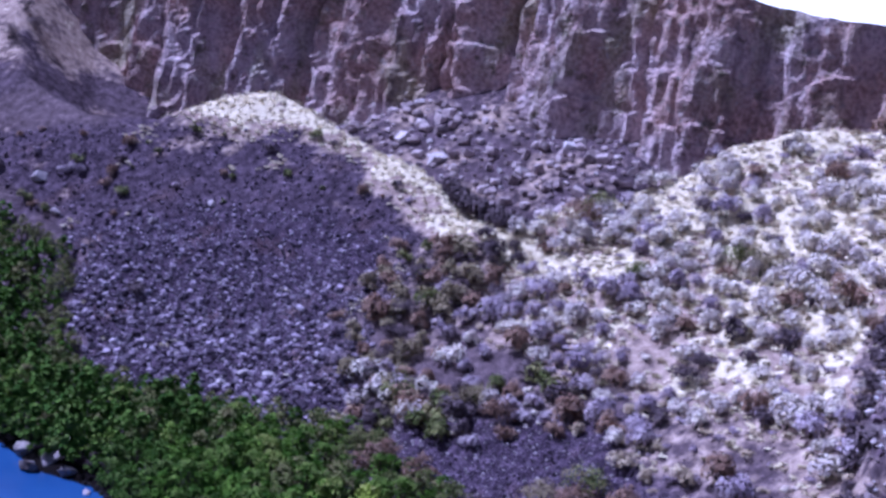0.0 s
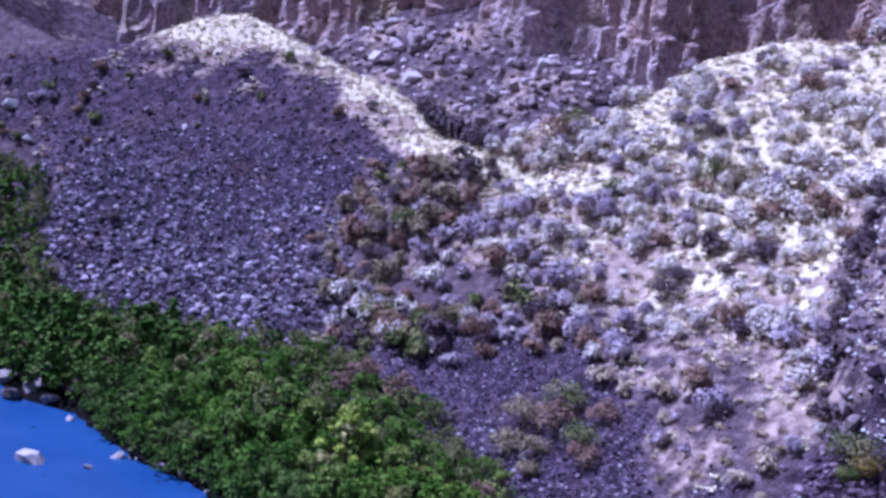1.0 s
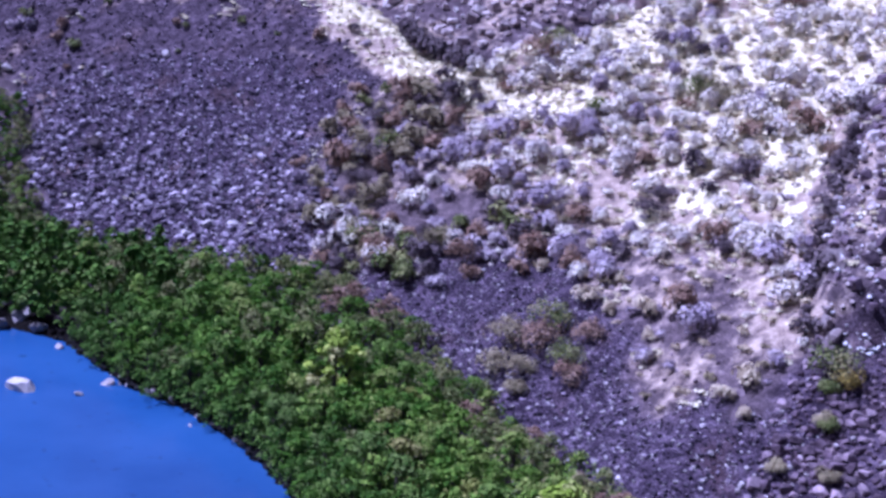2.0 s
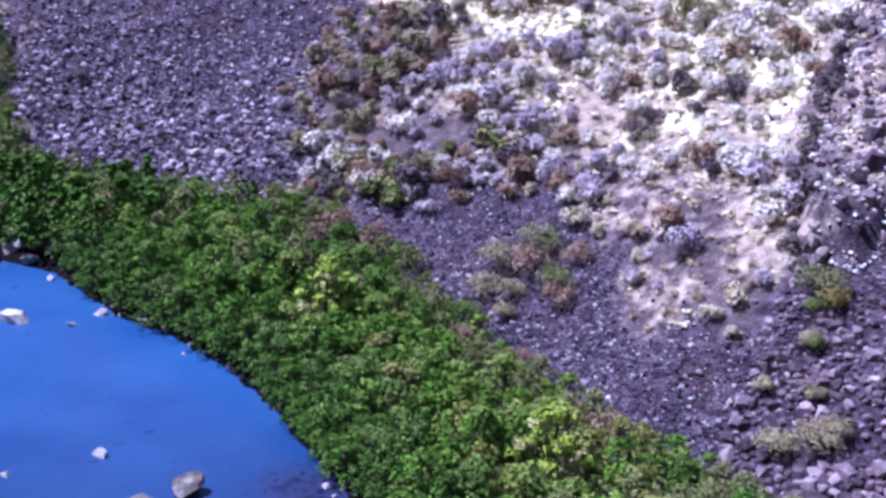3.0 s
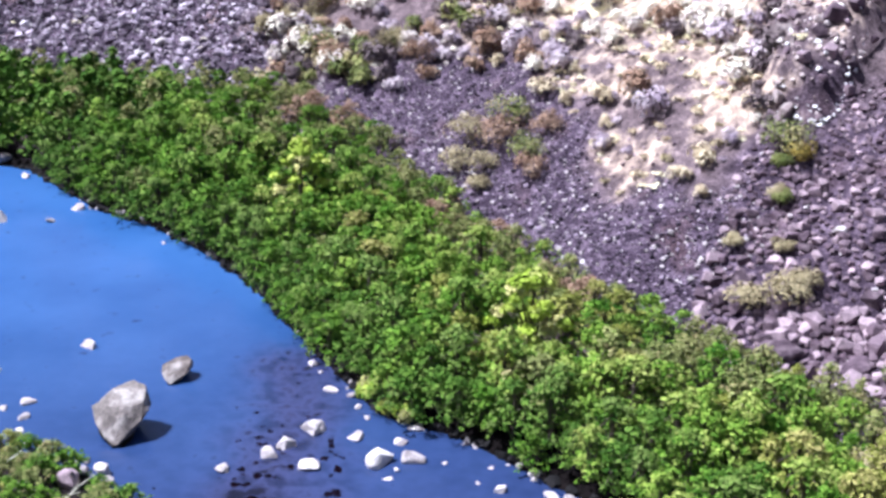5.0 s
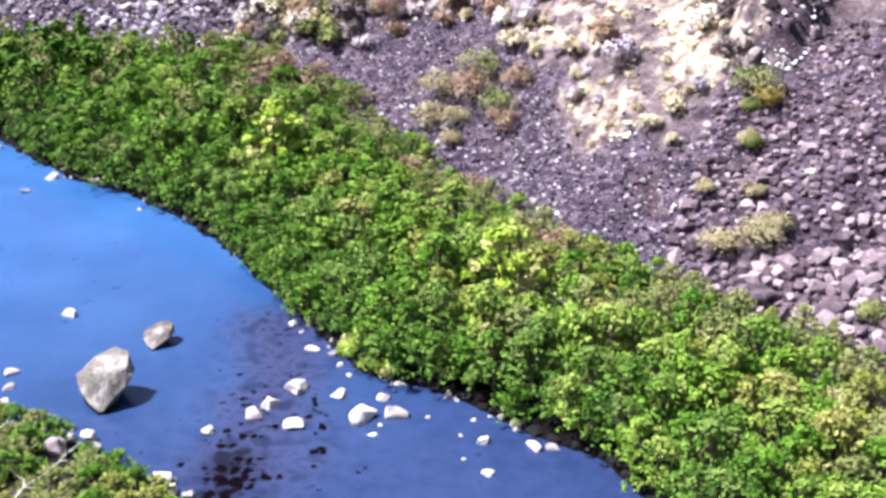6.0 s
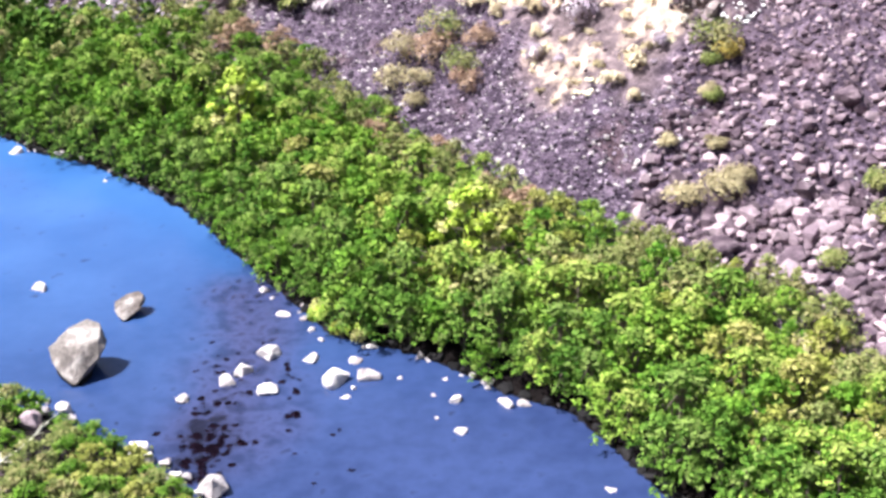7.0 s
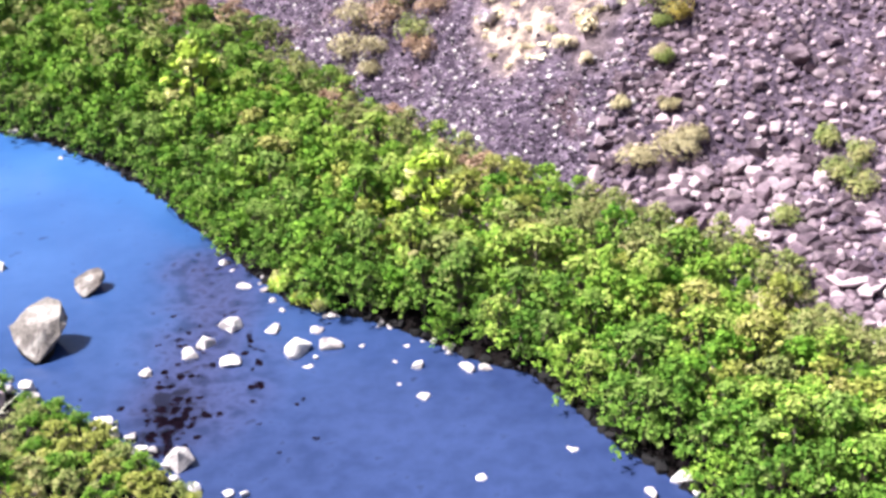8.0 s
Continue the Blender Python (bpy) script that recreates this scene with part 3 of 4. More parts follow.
for a, s in belt:
    yellow = smooth(-60, 30, a) * 0.5 + 0.06 + 0.9 * max(0.0, bumps(a, s, 6, 6.6)) * smooth(-75, -15, a)
    yellow *= 0.3 + 0.7 * smooth(2, 8, s + 2 * bumps(a, s, 4, 2.2))
    amber = 0.3 * smooth(-30, 10, a) * smooth(4, 9, s) + 0.3 * max(0.0, bumps(a, s, 5, 8.1))
    back = smooth(table(BELT, a) - 10, table(BELT, a) - 2, s + 3 * bumps(a, s, 5, 1.2))
    size = (0.82 + 0.55 * rng.random()) * (0.8 + 0.2 * smooth(0, 4, s)) * (1 - 0.3 * back)
    key = "olive" if rng.random() < 0.015 + 0.05 * smooth(6, 12, s) + 0.55 * back else "amber" if rng.random() < amber * smooth(-50, -20, a) else ("bright" if rng.random() < yellow else "green")
    if key == "olive" and back > 0.7 and -56 < a < 10 and rng.random() < 0.3:
        key = "rusty"
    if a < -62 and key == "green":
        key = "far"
    elif key == "green" and rng.random() < 0.75 * (1 - smooth(2, 9, s + 3 * bumps(a, s, 4, 5.5))):
        key = "deep"
    if math.hypot(a - 2.3, s - 10.4) < 4.0 or math.hypot(a + 32, s - 10) < 3.4:
        size *= 0.5
    groups[key].append(standing(spot(a, s, 0.15), rng.random() * 6.28, size))
plant_many("willow_tree", TREES[:3], LEAF_GREEN, "leafy green riverside willow with a lumpy crown", "tree", "trees along the river bank", groups["green"], 150, THICK_TREES)
plant_many("alder_tree", TREES[2:5], LEAF_BRIGHT, "bright yellow-green leafy bank tree with a lumpy crown", "tree", "trees along the river bank", groups["bright"], 130, THICK_TREES)
plant_many("amber_tree", TREES[1:4], LEAF_AMBER, "yellowing green bank tree with a lumpy crown", "tree", "trees along the river bank", groups["amber"], 60, THICK_TREES)
plant_many("bank_tree", TREES[3:6], LEAF_OLIVE, "dull olive-green shrubby tree at the edge of the scree", "tree", "trees along the river bank", groups["olive"], 80, THICK_TREES)
plant_many("rusty_tree", TREES[3:6], LEAF_RUST, "rust-brown half-dry bank tree at the edge of the scree", "tree", "trees along the river bank", groups["rusty"], 60, THICK_TREES)
plant_many("shade_tree", TREES[1:4], LEAF_DEEP, "dark green shady tree at the water's edge", "tree", "trees along the river bank", groups["deep"], 120, THICK_TREES)
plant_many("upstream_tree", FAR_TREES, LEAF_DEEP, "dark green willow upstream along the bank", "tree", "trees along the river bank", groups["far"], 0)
TALL = tree_model(91, 5.2, 1.8, 2200, 0.26, 34)
plant("yellow_tree", TALL, LEAF_YELLOW, "tall pale yellow-green tree rising out of the bank thicket", "tree", "", standing((13.6, 86.0, 1.2), 0.4, 1.6))
plant("yellow_tree", TALL, LEAF_YELLOW, "pale yellow-green tree among darker willows", "tree", "", standing((-3.8, 116.4, 1.0), 2.0, 1.7))

SAGE = [bush_model(40 + i, 1.75, 1.0 + 0.1 * i, 320, 0.25, 5) for i in range(4)]
brush = scatter(rng, ((-82, 6), (28, 92)), 2.1, lambda a, s: (within(BRUSH, a, s) or within(BROWN, a, s)) and rib(a, s) == 0 and (not (within(SAND, a, s) or within(CREAM, a, s)) or rng.random() < 0.06) and (s < table(CREST, a) - 5 or (s < table(CREST, a) + 1 and rng.random() < 0.3)) and bumps(a, s, 6, 3.3) > -0.3 + 0.2 * smooth(44, 62, s) + 0.15 * smooth(60, 74, s) and (a < -10 or s > 46 or rng.random() < 0.06), 14000)
brush.sort(key=lambda p: p[1] - p[0] * 0.3)
kinds = {"straw": [], "olive": [], "sage": [], "heather": [], "dark": [], "rust": [], "tan": []}
for a, s in brush:
    r = rng.random()
    shade = 0.45 * (1 - smooth(-74, -60, a)) + 0.04 + 0.18 * (1 - smooth(40, 48, s)) + 0.22 * max(0.0, bumps(a, s, 8, 3.9))
    key = "dark" if r < shade else ("rust" if r > 0.95 else ("heather" if r > 0.56 + 0.2 * smooth(46, 56, s) - 0.5 * bumps(a, s, 9, 7.7) else "sage"))
    edge = max((1 - smooth(-66, -58, a + 3 * bumps(a, s, 4))) * (1 - smooth(48, 54, s)), 1 - smooth(38, 43, s + 3 * bumps(a, s, 5)))
    if rng.random() < 0.9 * edge:
        key = ("rust", "heather", "tan", "olive", "heather", "dark", "straw", "sage")[rng.integers(8)]
        if a > -34 and key in ("olive", "tan"):
            key = "straw"
        elif a <= -34 and key == "straw":
            key = "rust"
    if inside(BROWN, a, s):
        key = ("rust", "tan", "olive", "tan", "rust", "heather", "tan")[rng.integers(7)]
    kinds[key].append(standing(spot(a, s, 0.1), rng.random() * 6.28, (0.65 if key == "straw" else 1.0) * (1.0 + 1.0 * rng.random() ** 1.5)))
for a, s in scatter(rng, ((-72, -36), (18, 36)), 1.6, lambda a, s: table(BELT, a) - 2 < s < table(BELT, a) + 9 and not inside(TALUS, a, s) and not inside(DARK_SCREE, a, s), 1500):
    kinds[("rust", "dark", "olive", "tan", "tan")[rng.integers(5)]].append(standing(spot(a, s, 0.1), rng.random() * 6.28, 0.8 + 0.8 * rng.random()))
for a, s in scatter(rng, ((-165, -84), (40, 74)), lambda a, s: 6.5 + 4 * bumps(a, s, 12, 6.1), lambda a, s: inside(UPPER_SCREE, a, s) and bumps(a, s, 9, 2.3) > -0.1, 1500):
    kinds[("dark", "heather", "rust", "olive")[rng.integers(4)]].append(standing(spot(a, s, 0.1), rng.random() * 6.28, 0.4 + 0.9 * rng.random() ** 2))
plant_many("olive_bush", SAGE, LEAF_OLIVE, "grey-olive bush at the edge of the scree", "bush", "bushes on the slope", kinds["olive"], 60)
plant_many("straw_bush", SAGE, LEAF_STRAW, "cream-coloured dry grassy bush on the slope", "bush", "bushes on the slope", kinds["straw"], 60)
plant_many("tan_bush", SAGE, LEAF_TAN, "tan dry bush on the slope", "bush", "bushes on the slope", kinds["tan"], 60)
plant_many("sagebrush", SAGE, LEAF_SAGE, "pale grey-violet dry sagebrush on the grassy slope", "bush", "bushes on the slope", kinds["sage"], 300)
plant_many("heather_bush", SAGE, LEAF_HEATHER, "mauve-grey twiggy bush on the slope", "bush", "bushes on the slope", kinds["heather"], 160)
plant_many("dark_bush", SAGE, LEAF_DARK, "dark purple-brown leafless bush on the slope", "bush", "bushes on the slope", kinds["dark"], 120)
plant_many("rust_bush", SAGE, LEAF_RUST, "rust-brown dry bush on the slope", "bush", "bushes on the slope", kinds["rust"], 100)


# Low tufted bushes between the larger ones and over the sandy strip.
LOW = [bush_model(60 + i, 0.8, 0.9, 90, 0.28, 4) for i in range(4)]
low = {"sage": [], "heather": [], "straw": [], "tan": []}
for a, s in scatter(rng, ((-82, 2), (28, 92)), 1.7, lambda a, s: within(BRUSH, a, s) and rib(a, s) == 0 and s < table(CREST, a) and zone_at(a, s)[1] > 0.3, 9000):
    sandy = within(SAND, a, s)
    low[("straw", "tan", "heather", "straw")[rng.integers(4)] if sandy or rng.random() < 0.35 else ("sage", "heather", "straw")[rng.integers(3)]].append(standing(spot(a, s, 0.08), rng.random() * 6.28, 0.5 + 0.6 * rng.random()))
for kind_name, leaf, words in (("sage", LEAF_SAGE, "pale grey-violet sage tuft"), ("heather", LEAF_HEATHER, "mauve-grey twiggy tuft"), ("straw", LEAF_STRAW, "cream-coloured grass tuft"), ("tan", LEAF_TAN, "tan dry tuft")):
    plant_many(kind_name + "_tuft", LOW, leaf, words + " on the slope", "bush", "tufts on the slope", low[kind_name], 100)


# ---- stones ----
def rock_model(seed, points=4, long=1.3, flat=0.75):
    """An angular stone, about 1 m across: the hull of a skewed block with a few broken corners."""
    rng = np.random.default_rng(seed)
    bm = bmesh.new()
    for x in (-1, 1):
        for y in (-1, 1):
            for z in (-1, 1):
                k = 0.36 * (0.62 + 0.5 * rng.random(3))
                bm.verts.new((x * k[0] * long, y * k[1] * (0.6 if rng.random() < 0.3 else 1), z * k[2] * flat))
    for _ in range(points):
        d = rng.normal(size=3)
        d *= (0.44 + 0.1 * rng.random()) / np.linalg.norm(d)
        bm.verts.new((d[0] * long, d[1], d[2] * flat))
    made = bmesh.ops.convex_hull(bm, input=bm.verts)
    bmesh.ops.delete(bm, geom=[g for g in made["geom_interior"] if isinstance(g, bmesh.types.BMVert)], context="VERTS")
    me = bpy.data.meshes.new("stone")
    bm.to_mesh(me)
    bm.free()
    return me


ROCKS = [rock_model(70 + i, 5 + i % 4, 1.0 + 0.12 * (i % 5), 0.6 + 0.07 * (i % 5)) for i in range(12)]
ROCK_ARRAYS = [arrays(me) for me in ROCKS]
RIB_ROCKS = []


def tumbled(p, size):
    return Matrix.LocRotScale(p, Euler((rng.normal() * 0.35, rng.normal() * 0.35, rng.random() * 6.28)), (size, size, size))


def stones(name, points, sizes, material, label, single="", group=""):
    """Stones over an area: the nearest as things of their own where a name is given, the others as one mesh."""
    points = sorted(points, key=lambda p: p[1])
    pieces, models = [], {}
    for i, (a, s) in enumerate(points):
        size = sizes[0] + (sizes[1] - sizes[0]) * rng.random() ** 2.5
        size *= 1.15 - 0.5 * smooth(30, 56, s) if a < -58 else 1.05 - 0.45 * smooth(24, 44, s)
        k = int(rng.integers(12))
        m = tumbled(Vector(spot(a, s)) + Vector((0, 0, 0.12 * size)), size)
        if single and i < 280:
            if k not in models:
                models[k] = ROCKS[k].copy()
                models[k].materials.clear()
                models[k].materials.append(material)
            ob = new(single, models[k])
            ob.matrix_world = m
            tagged(ob, "angular " + label, "stone", group)
        else:
            pieces.append((ROCK_ARRAYS[k], m, rng.random()))
    return tagged(joined(name, pieces, material), "many " + label, "stones", kind="stuff") if pieces else None


stones("talus_stones", scatter(rng, ((-126, -58), (22, 57)), 0.47, lambda a, s: within(TALUS, a, s) and s > table(BELT, a) - 3, 60000), (0.36, 1.15), ROCK_TALUS, "grey-violet stones of the talus fan", "talus_stone", "stones of the talus fan")
stones("scree_stones", scatter(rng, ((-160, -78), (44, 72)), 0.62, lambda a, s: inside(UPPER_SCREE, a, s) and zone_at(a, s)[1] < 0.3, 40000), (0.3, 1.1), ROCK_DARK, "fine dark scree stones on the upper slope")
stones("dark_scree_stones", scatter(rng, ((-48, 6), (18, 37)), 0.36, lambda a, s: within(DARK_SCREE, a, s), 70000), (0.2, 0.55), ROCK_DARK, "dark scree stones at the foot of the slope", "scree_stone", "stones of the dark scree")
stones("pale_stones", scatter(rng, ((-122, 58), (18, 54)), 1.5, lambda a, s: s > table(BELT, a) and any(inside(p, a, s) for p in (TALUS, DARK_SCREE, ROCK_FIELD)), 5000), (0.22, 0.7), ROCK_PALE, "whitish stones scattered over the scree", "pale_stone", "pale stones on the scree")
stones("speck_stones", scatter(rng, ((-56, 12), (15, 42)), lambda a, s: 1.15 + 1.2 * bumps(a, s, 4, 7.1), lambda a, s: within(DARK_SCREE, a, s) and s > table(BELT, a) - 1, 5000), (0.14, 0.5), ROCK_PALE, "small whitish stones dotted over the dark scree")
stones("rib_stones", scatter(rng, ((-19, 6), (40, 77)), 0.62, lambda a, s: rib(a, s) > 0.4, 40000), (0.5, 1.5), ROCK_CHUTE, "pale grey stones lying on the rock rib", "rib_stone", "stones on the rock rib")
for i, (a, s) in enumerate(scatter(rng, ((-19, 6), (40, 77)), 1.15, lambda a, s: rib(a, s) > 0.15, 6000)[:290]):
    if i < 12:
        RIB_ROCKS.append(ROCKS[i].copy())
        RIB_ROCKS[i].materials.clear()
        RIB_ROCKS[i].materials.append(ROCK_MID if i % 3 else ROCK_CHUTE)
    ob, size = new("rib_block", RIB_ROCKS[i % 12]), 0.7 + 1.1 * rng.random() ** 2
    ob.matrix_world = Matrix.LocRotScale(Vector(spot(a, s)) + Vector((0, 0, 0.15 * size)), Euler((rng.normal() * 0.4, rng.normal() * 0.4, rng.random() * 6.28)), (size, size * 0.9, size * 1.4))
    tagged(ob, "upright broken basalt block of the rock rib", "rock", "blocks of the rock rib")
field = scatter(rng, ((0, 60), (15, 49)), lambda a, s: 0.62 - 0.16 * smooth(24, 44, s), lambda a, s: inside(ROCK_FIELD, a, s) and rib(a, s) == 0 and s > table(BELT, a) - 2, 50000)
field.sort(key=lambda p: p[1] + 0.4 * abs(p[0] - 20))
for i, (a, s) in enumerate(field[:300]):
    size = (0.62 + 1.0 * rng.random() ** 2.2) * (1.1 - 0.45 * smooth(24, 44, s))
    ob = new("talus_boulder", ROCKS[i % 12])
    ob.matrix_world = tumbled(Vector(spot(a, s)) + Vector((0, 0, 0.2 * size)), size)
    tagged(ob, "angular grey-mauve talus boulder among others on the slope", "boulder", "boulders in the rock field")
for me in ROCKS:
    me.materials.append(ROCK_MID)
stones("rock_field_stones", field[300:], (0.5, 1.6), ROCK_MID, "grey-mauve boulders of the rock field")


# ---- single stones ----
def boulder(name, model, at, size, material, label, category="boulder", group="", tilt=0.0, squash=1.0, sink=0.25):
    """A stone of its own with bevelled edges, size m across, a part of it sunk in what it lies on."""
    rng = np.random.default_rng(model)
    bm = bmesh.new()
    for _ in range(16):
        d = rng.normal(size=3)
        d *= (0.33 + 0.22 * rng.random()) / np.linalg.norm(d)
        bm.verts.new((d[0], d[1] * 0.85, d[2] * 0.8 * squash))
    made = bmesh.ops.convex_hull(bm, input=bm.verts)
    bmesh.ops.delete(bm, geom=[g for g in made["geom_interior"] if isinstance(g, bmesh.types.BMVert)], context="VERTS")
    bmesh.ops.bevel(bm, geom=list(bm.edges), offset=0.03, segments=1, affect="EDGES", clamp_overlap=True)
    bmesh.ops.triangulate(bm, faces=bm.faces)
    bmesh.ops.subdivide_edges(bm, edges=[e for e in bm.edges if e.calc_length() > 0.22], cuts=1)
    for v in bm.verts:
        v.co += v.co.normalized() * 0.05 * noise.noise(v.co * 6 + Vector((model, 0, 0)))
    low = min(v.co.z for v in bm.verts)
    for v in bm.verts:
        v.co = v.co * size
    ob = part(name, bm, material)
    ob.matrix_world = pose(at[0], at[1], at[2] - (low + sink * 0.8 * squash) * size, tilt, 0, model * 57.0)
    return tagged(ob, label, category, group)


def crag(name, at, scale, turn, label, tall=1.0):
    """An undercut block standing in the water: a narrow foot, a broad waist and a tilted top."""
    foot = [(-1.0, 0.4), (-0.8, -0.8), (-0.3, -1.6), (0.1, -0.9), (0.2, 0.2), (0.2, 1.3), (-0.5, 1.4)]
    waist = [(-2.05, 0.6, 1.65), (-1.75, -0.5, 1.15), (-1.0, -1.5, 0.55), (-0.3, -2.1, 0.15), (0.0, -2.0, 0.3), (0.75, -1.4, 1.0), (1.3, -0.9, 1.35), (1.75, -0.1, 1.75), (1.75, 1.1, 1.6), (0.4, 2.1, 1.5), (-1.5, 1.6, 1.6)]
    top = [(-1.3, 0.5, 2.35), (-0.95, -0.2, 2.15), (0.1, -0.6, 2.1), (0.55, 2.0, 2.95), (1.45, 1.4, 2.85), (1.4, 0.0, 2.3), (-0.6, 1.4, 2.7)]
    bm = bmesh.new()
    for x, y, z in [(x, y, -0.7) for x, y in foot] + waist + top:
        bm.verts.new(Vector((x, y, z * tall)) * scale)
    made = bmesh.ops.convex_hull(bm, input=bm.verts)
    bmesh.ops.delete(bm, geom=[g for g in made["geom_interior"] if isinstance(g, bmesh.types.BMVert)], context="VERTS")
    bmesh.ops.bevel(bm, geom=list(bm.edges), offset=0.04 * scale, segments=1, affect="EDGES", clamp_overlap=True)
    bmesh.ops.triangulate(bm, faces=bm.faces)
    for _ in range(2):
        bmesh.ops.subdivide_edges(bm, edges=[e for e in bm.edges if e.calc_length() > 0.4 * scale], cuts=1)
        bmesh.ops.triangulate(bm, faces=bm.faces)
    for v in bm.verts:
        v.co += Vector((v.co.x, v.co.y, 0.5)).normalized() * (0.1 * noise.noise(v.co * 1.6 / scale) + 0.06 * noise.noise(v.co * 4 / scale)) * scale
    ob = part(name, bm, ROCK_RIVER)
    ob.matrix_world = pose(at[0], at[1], 0, 0, 0, turn)
    # Added black piece: paints the shade and dark reflection under the boulder, and wet rock.
    foot = bmesh.new()
    for x, y, z in [(-1.75, 0.3, 0.75), (-1.45, -0.95, 0.5), (-0.5, -2.1, 0.2), (0.3, -2.0, 0.1), (0.8, -1.2, 0.3), (0.8, 0.0, 0.4), (0.7, 1.4, 0.3), (-0.6, 1.7, 0.2), (-1.5, 0.2, -0.5), (0.0, -2.0, -0.5), (0.7, 0.0, -0.5), (0.0, 1.6, -0.5)]:
        foot.verts.new(Vector((x, y, z)) * scale)
    made = bmesh.ops.convex_hull(foot, input=foot.verts)
    bmesh.ops.delete(foot, geom=[g for g in made["geom_interior"] if isinstance(g, bmesh.types.BMVert)], context="VERTS")
    part("wet_foot", foot, ROCK_SHADE, ob, "black foot painting shade and wet rock at the waterline")
    return tagged(ob, label, "boulder")


NEAR_STONES = [(-17.2, 73.7, 1.0), (-16.3, 73.4, 0.85), (-15.0, 73.2, 1.0), (-14.5, 71.8, 0.8), (-16.2, 74.5, 0.5), (-17.9, 75.0, 0.42), (-19.3, 76.5, 0.59), (-9.9, 67.8, 1.3), (-9.1, 66.7, 0.79), (-8.2, 66.2, 0.64), (-7.5, 64.9, 0.67), 
               (-6.9, 64.6, 0.59), (-7.8, 64.5, 0.52), (-5.3, 62.9, 1.44), (-6.2, 62.6, 0.68), (-5.7, 61.4, 0.74), (-4.4, 60.0, 0.73), (-2.5, 59.4, 0.53), (-1.6, 59.1, 0.46)]


def build_boulders():
    # Stones standing in the river: x, y and width.
    far_bar = [(-2.2, 88.6, 0.87), (-1.5, 87.2, 0.43), (-0.8, 84.5, 1.0), (0.4, 84.7, 0.42), (0.7, 83.5, 0.66), (1.2, 81.9, 0.53), (1.8, 80.3, 0.61), (-1.7, 78.8, 1.67), (-3.5, 76.3, 1.4),
               (-4.7, 75.6, 1.47), (-2.0, 73.9, 1.22), (0.9, 77.6, 1.18), (2.4, 74.6, 1.91), (4.7, 74.5, 1.46), (4.0, 77.0, 1.02), (3.0, 72.3, 0.9), (3.6, 73.3, 0.42), (6.8, 74.2, 0.34)]
    downstream = [(8.3, 76.9, 0.79), (9.0, 76.4, 0.59), (5.3, 78.8, 0.88), (4.7, 78.9, 0.56), (9.7, 73.6, 0.42), (10.9, 73.9, 0.34), (10.1, 70.9, 0.89), (8.7, 71.7, 0.34), (8.6, 68.9, 0.33), (10.0, 67.2, 0.86),
                  (12.4, 72.0, 0.49), (13.3, 69.9, 1.18), (14.5, 69.8, 1.04), (11.9, 58.2, 0.89), (20.8, 54.6, 0.85), (23.2, 55.6, 1.32), (-7.5, 73.6, 0.91)]
    upstream = [(-19.0, 91.6, 1.16), (-21.7, 82.7, 1.0), (-21.5, 80.5, 0.82), (-21.4, 78.7, 0.65), (-24.8, 87.4, 0.8), (-23.2, 81.7, 0.6), (-20.7, 77.2, 0.6), (-32.6, 118.4, 2.86), (-27.4, 118.2, 0.92), (-21.1, 120.5, 1.48), (-25.3, 121.8, 1.33), (-24.1, 122.0, 0.83),
                (-18.9, 118.9, 0.81), (-15.8, 115.1, 0.78), (-14.3, 113.9, 0.78), (-16.2, 112.8, 0.46), (-32.4, 131.1, 1.07), (-32.8, 134.8, 1.34)]
    for i, (x, y, w) in enumerate(far_bar + downstream + upstream):
        boulder("river_stone", 100 + i, (x, y, -0.02), 1.4 * w, ROCK_PALE, "pale wet stone standing in the blue river", "stone", "stones in the river", 8, 0.8, 0.38)
    near = NEAR_STONES
    for i, (x, y, w) in enumerate(near):
        boulder("bank_stone", 200 + i, (x, y, max(0.0, ground_z(x, y))), 1.45 * w, ROCK_PALE, "pale angular stone at the edge of the near bank", "stone", "stones on the near bank", 5, 0.8, 0.1)
    boulder("brown_boulder", 231, (-16.6, 70.6, 0.7), 2.0, ROCK_MID, "flat-topped brown boulder among bank bushes", "boulder")
    crag("river_boulder", (-14.5, 78.4), 1.0, 0, "large grey angular boulder with a pale top in the river")
    crag("river_boulder", (-11.9, 86.4), 0.6, -12, "grey boulder with a flat pale top in the river", 0.72)
    boulder("sunken_slab", 322, (17.7, 59.7, -0.05), 1.3, ROCK_PALE, "long pale slab just breaking the water", "stone", "", 0, 0.4, 0.45)
    for i, (x, y, w) in enumerate([(-38.5, 138.1, 3.8), (-35.7, 135.7, 2.9), (-39.6, 136.1, 2.8), (-42.1, 141.1, 3.6)]):
        boulder("shore_boulder", 330 + i, (x, y, 0.1), w, ROCK_PALE if i == 0 else ROCK_RIVER, "big rounded grey boulder on the shore below the trees", "boulder", "boulders on the shore", 5, 0.9, 0.2)
    # Large and pale blocks lying on the slope.
    blocks = [(32.0, 84.1, 4.2, 0.55), (36.3, 80.8, 3.8, 0.7), (43.9, 91.5, 3.3, 0.7), (38.0, 91.9, 1.6, 0.8), (36.3, 92.4, 1.3, 1.3), (35.6, 93.1, 1.3, 1.3), (38.7, 79.5, 1.5, 1.4), (39.4, 70.6, 3.6, 0.5),
              (40.7, 69.1, 2.4, 0.5), (48.2, 134.5, 3.0, 0.7), (46.6, 91.3, 1.9, 0.7), (33.1, 93.6, 1.1, 1.2)]
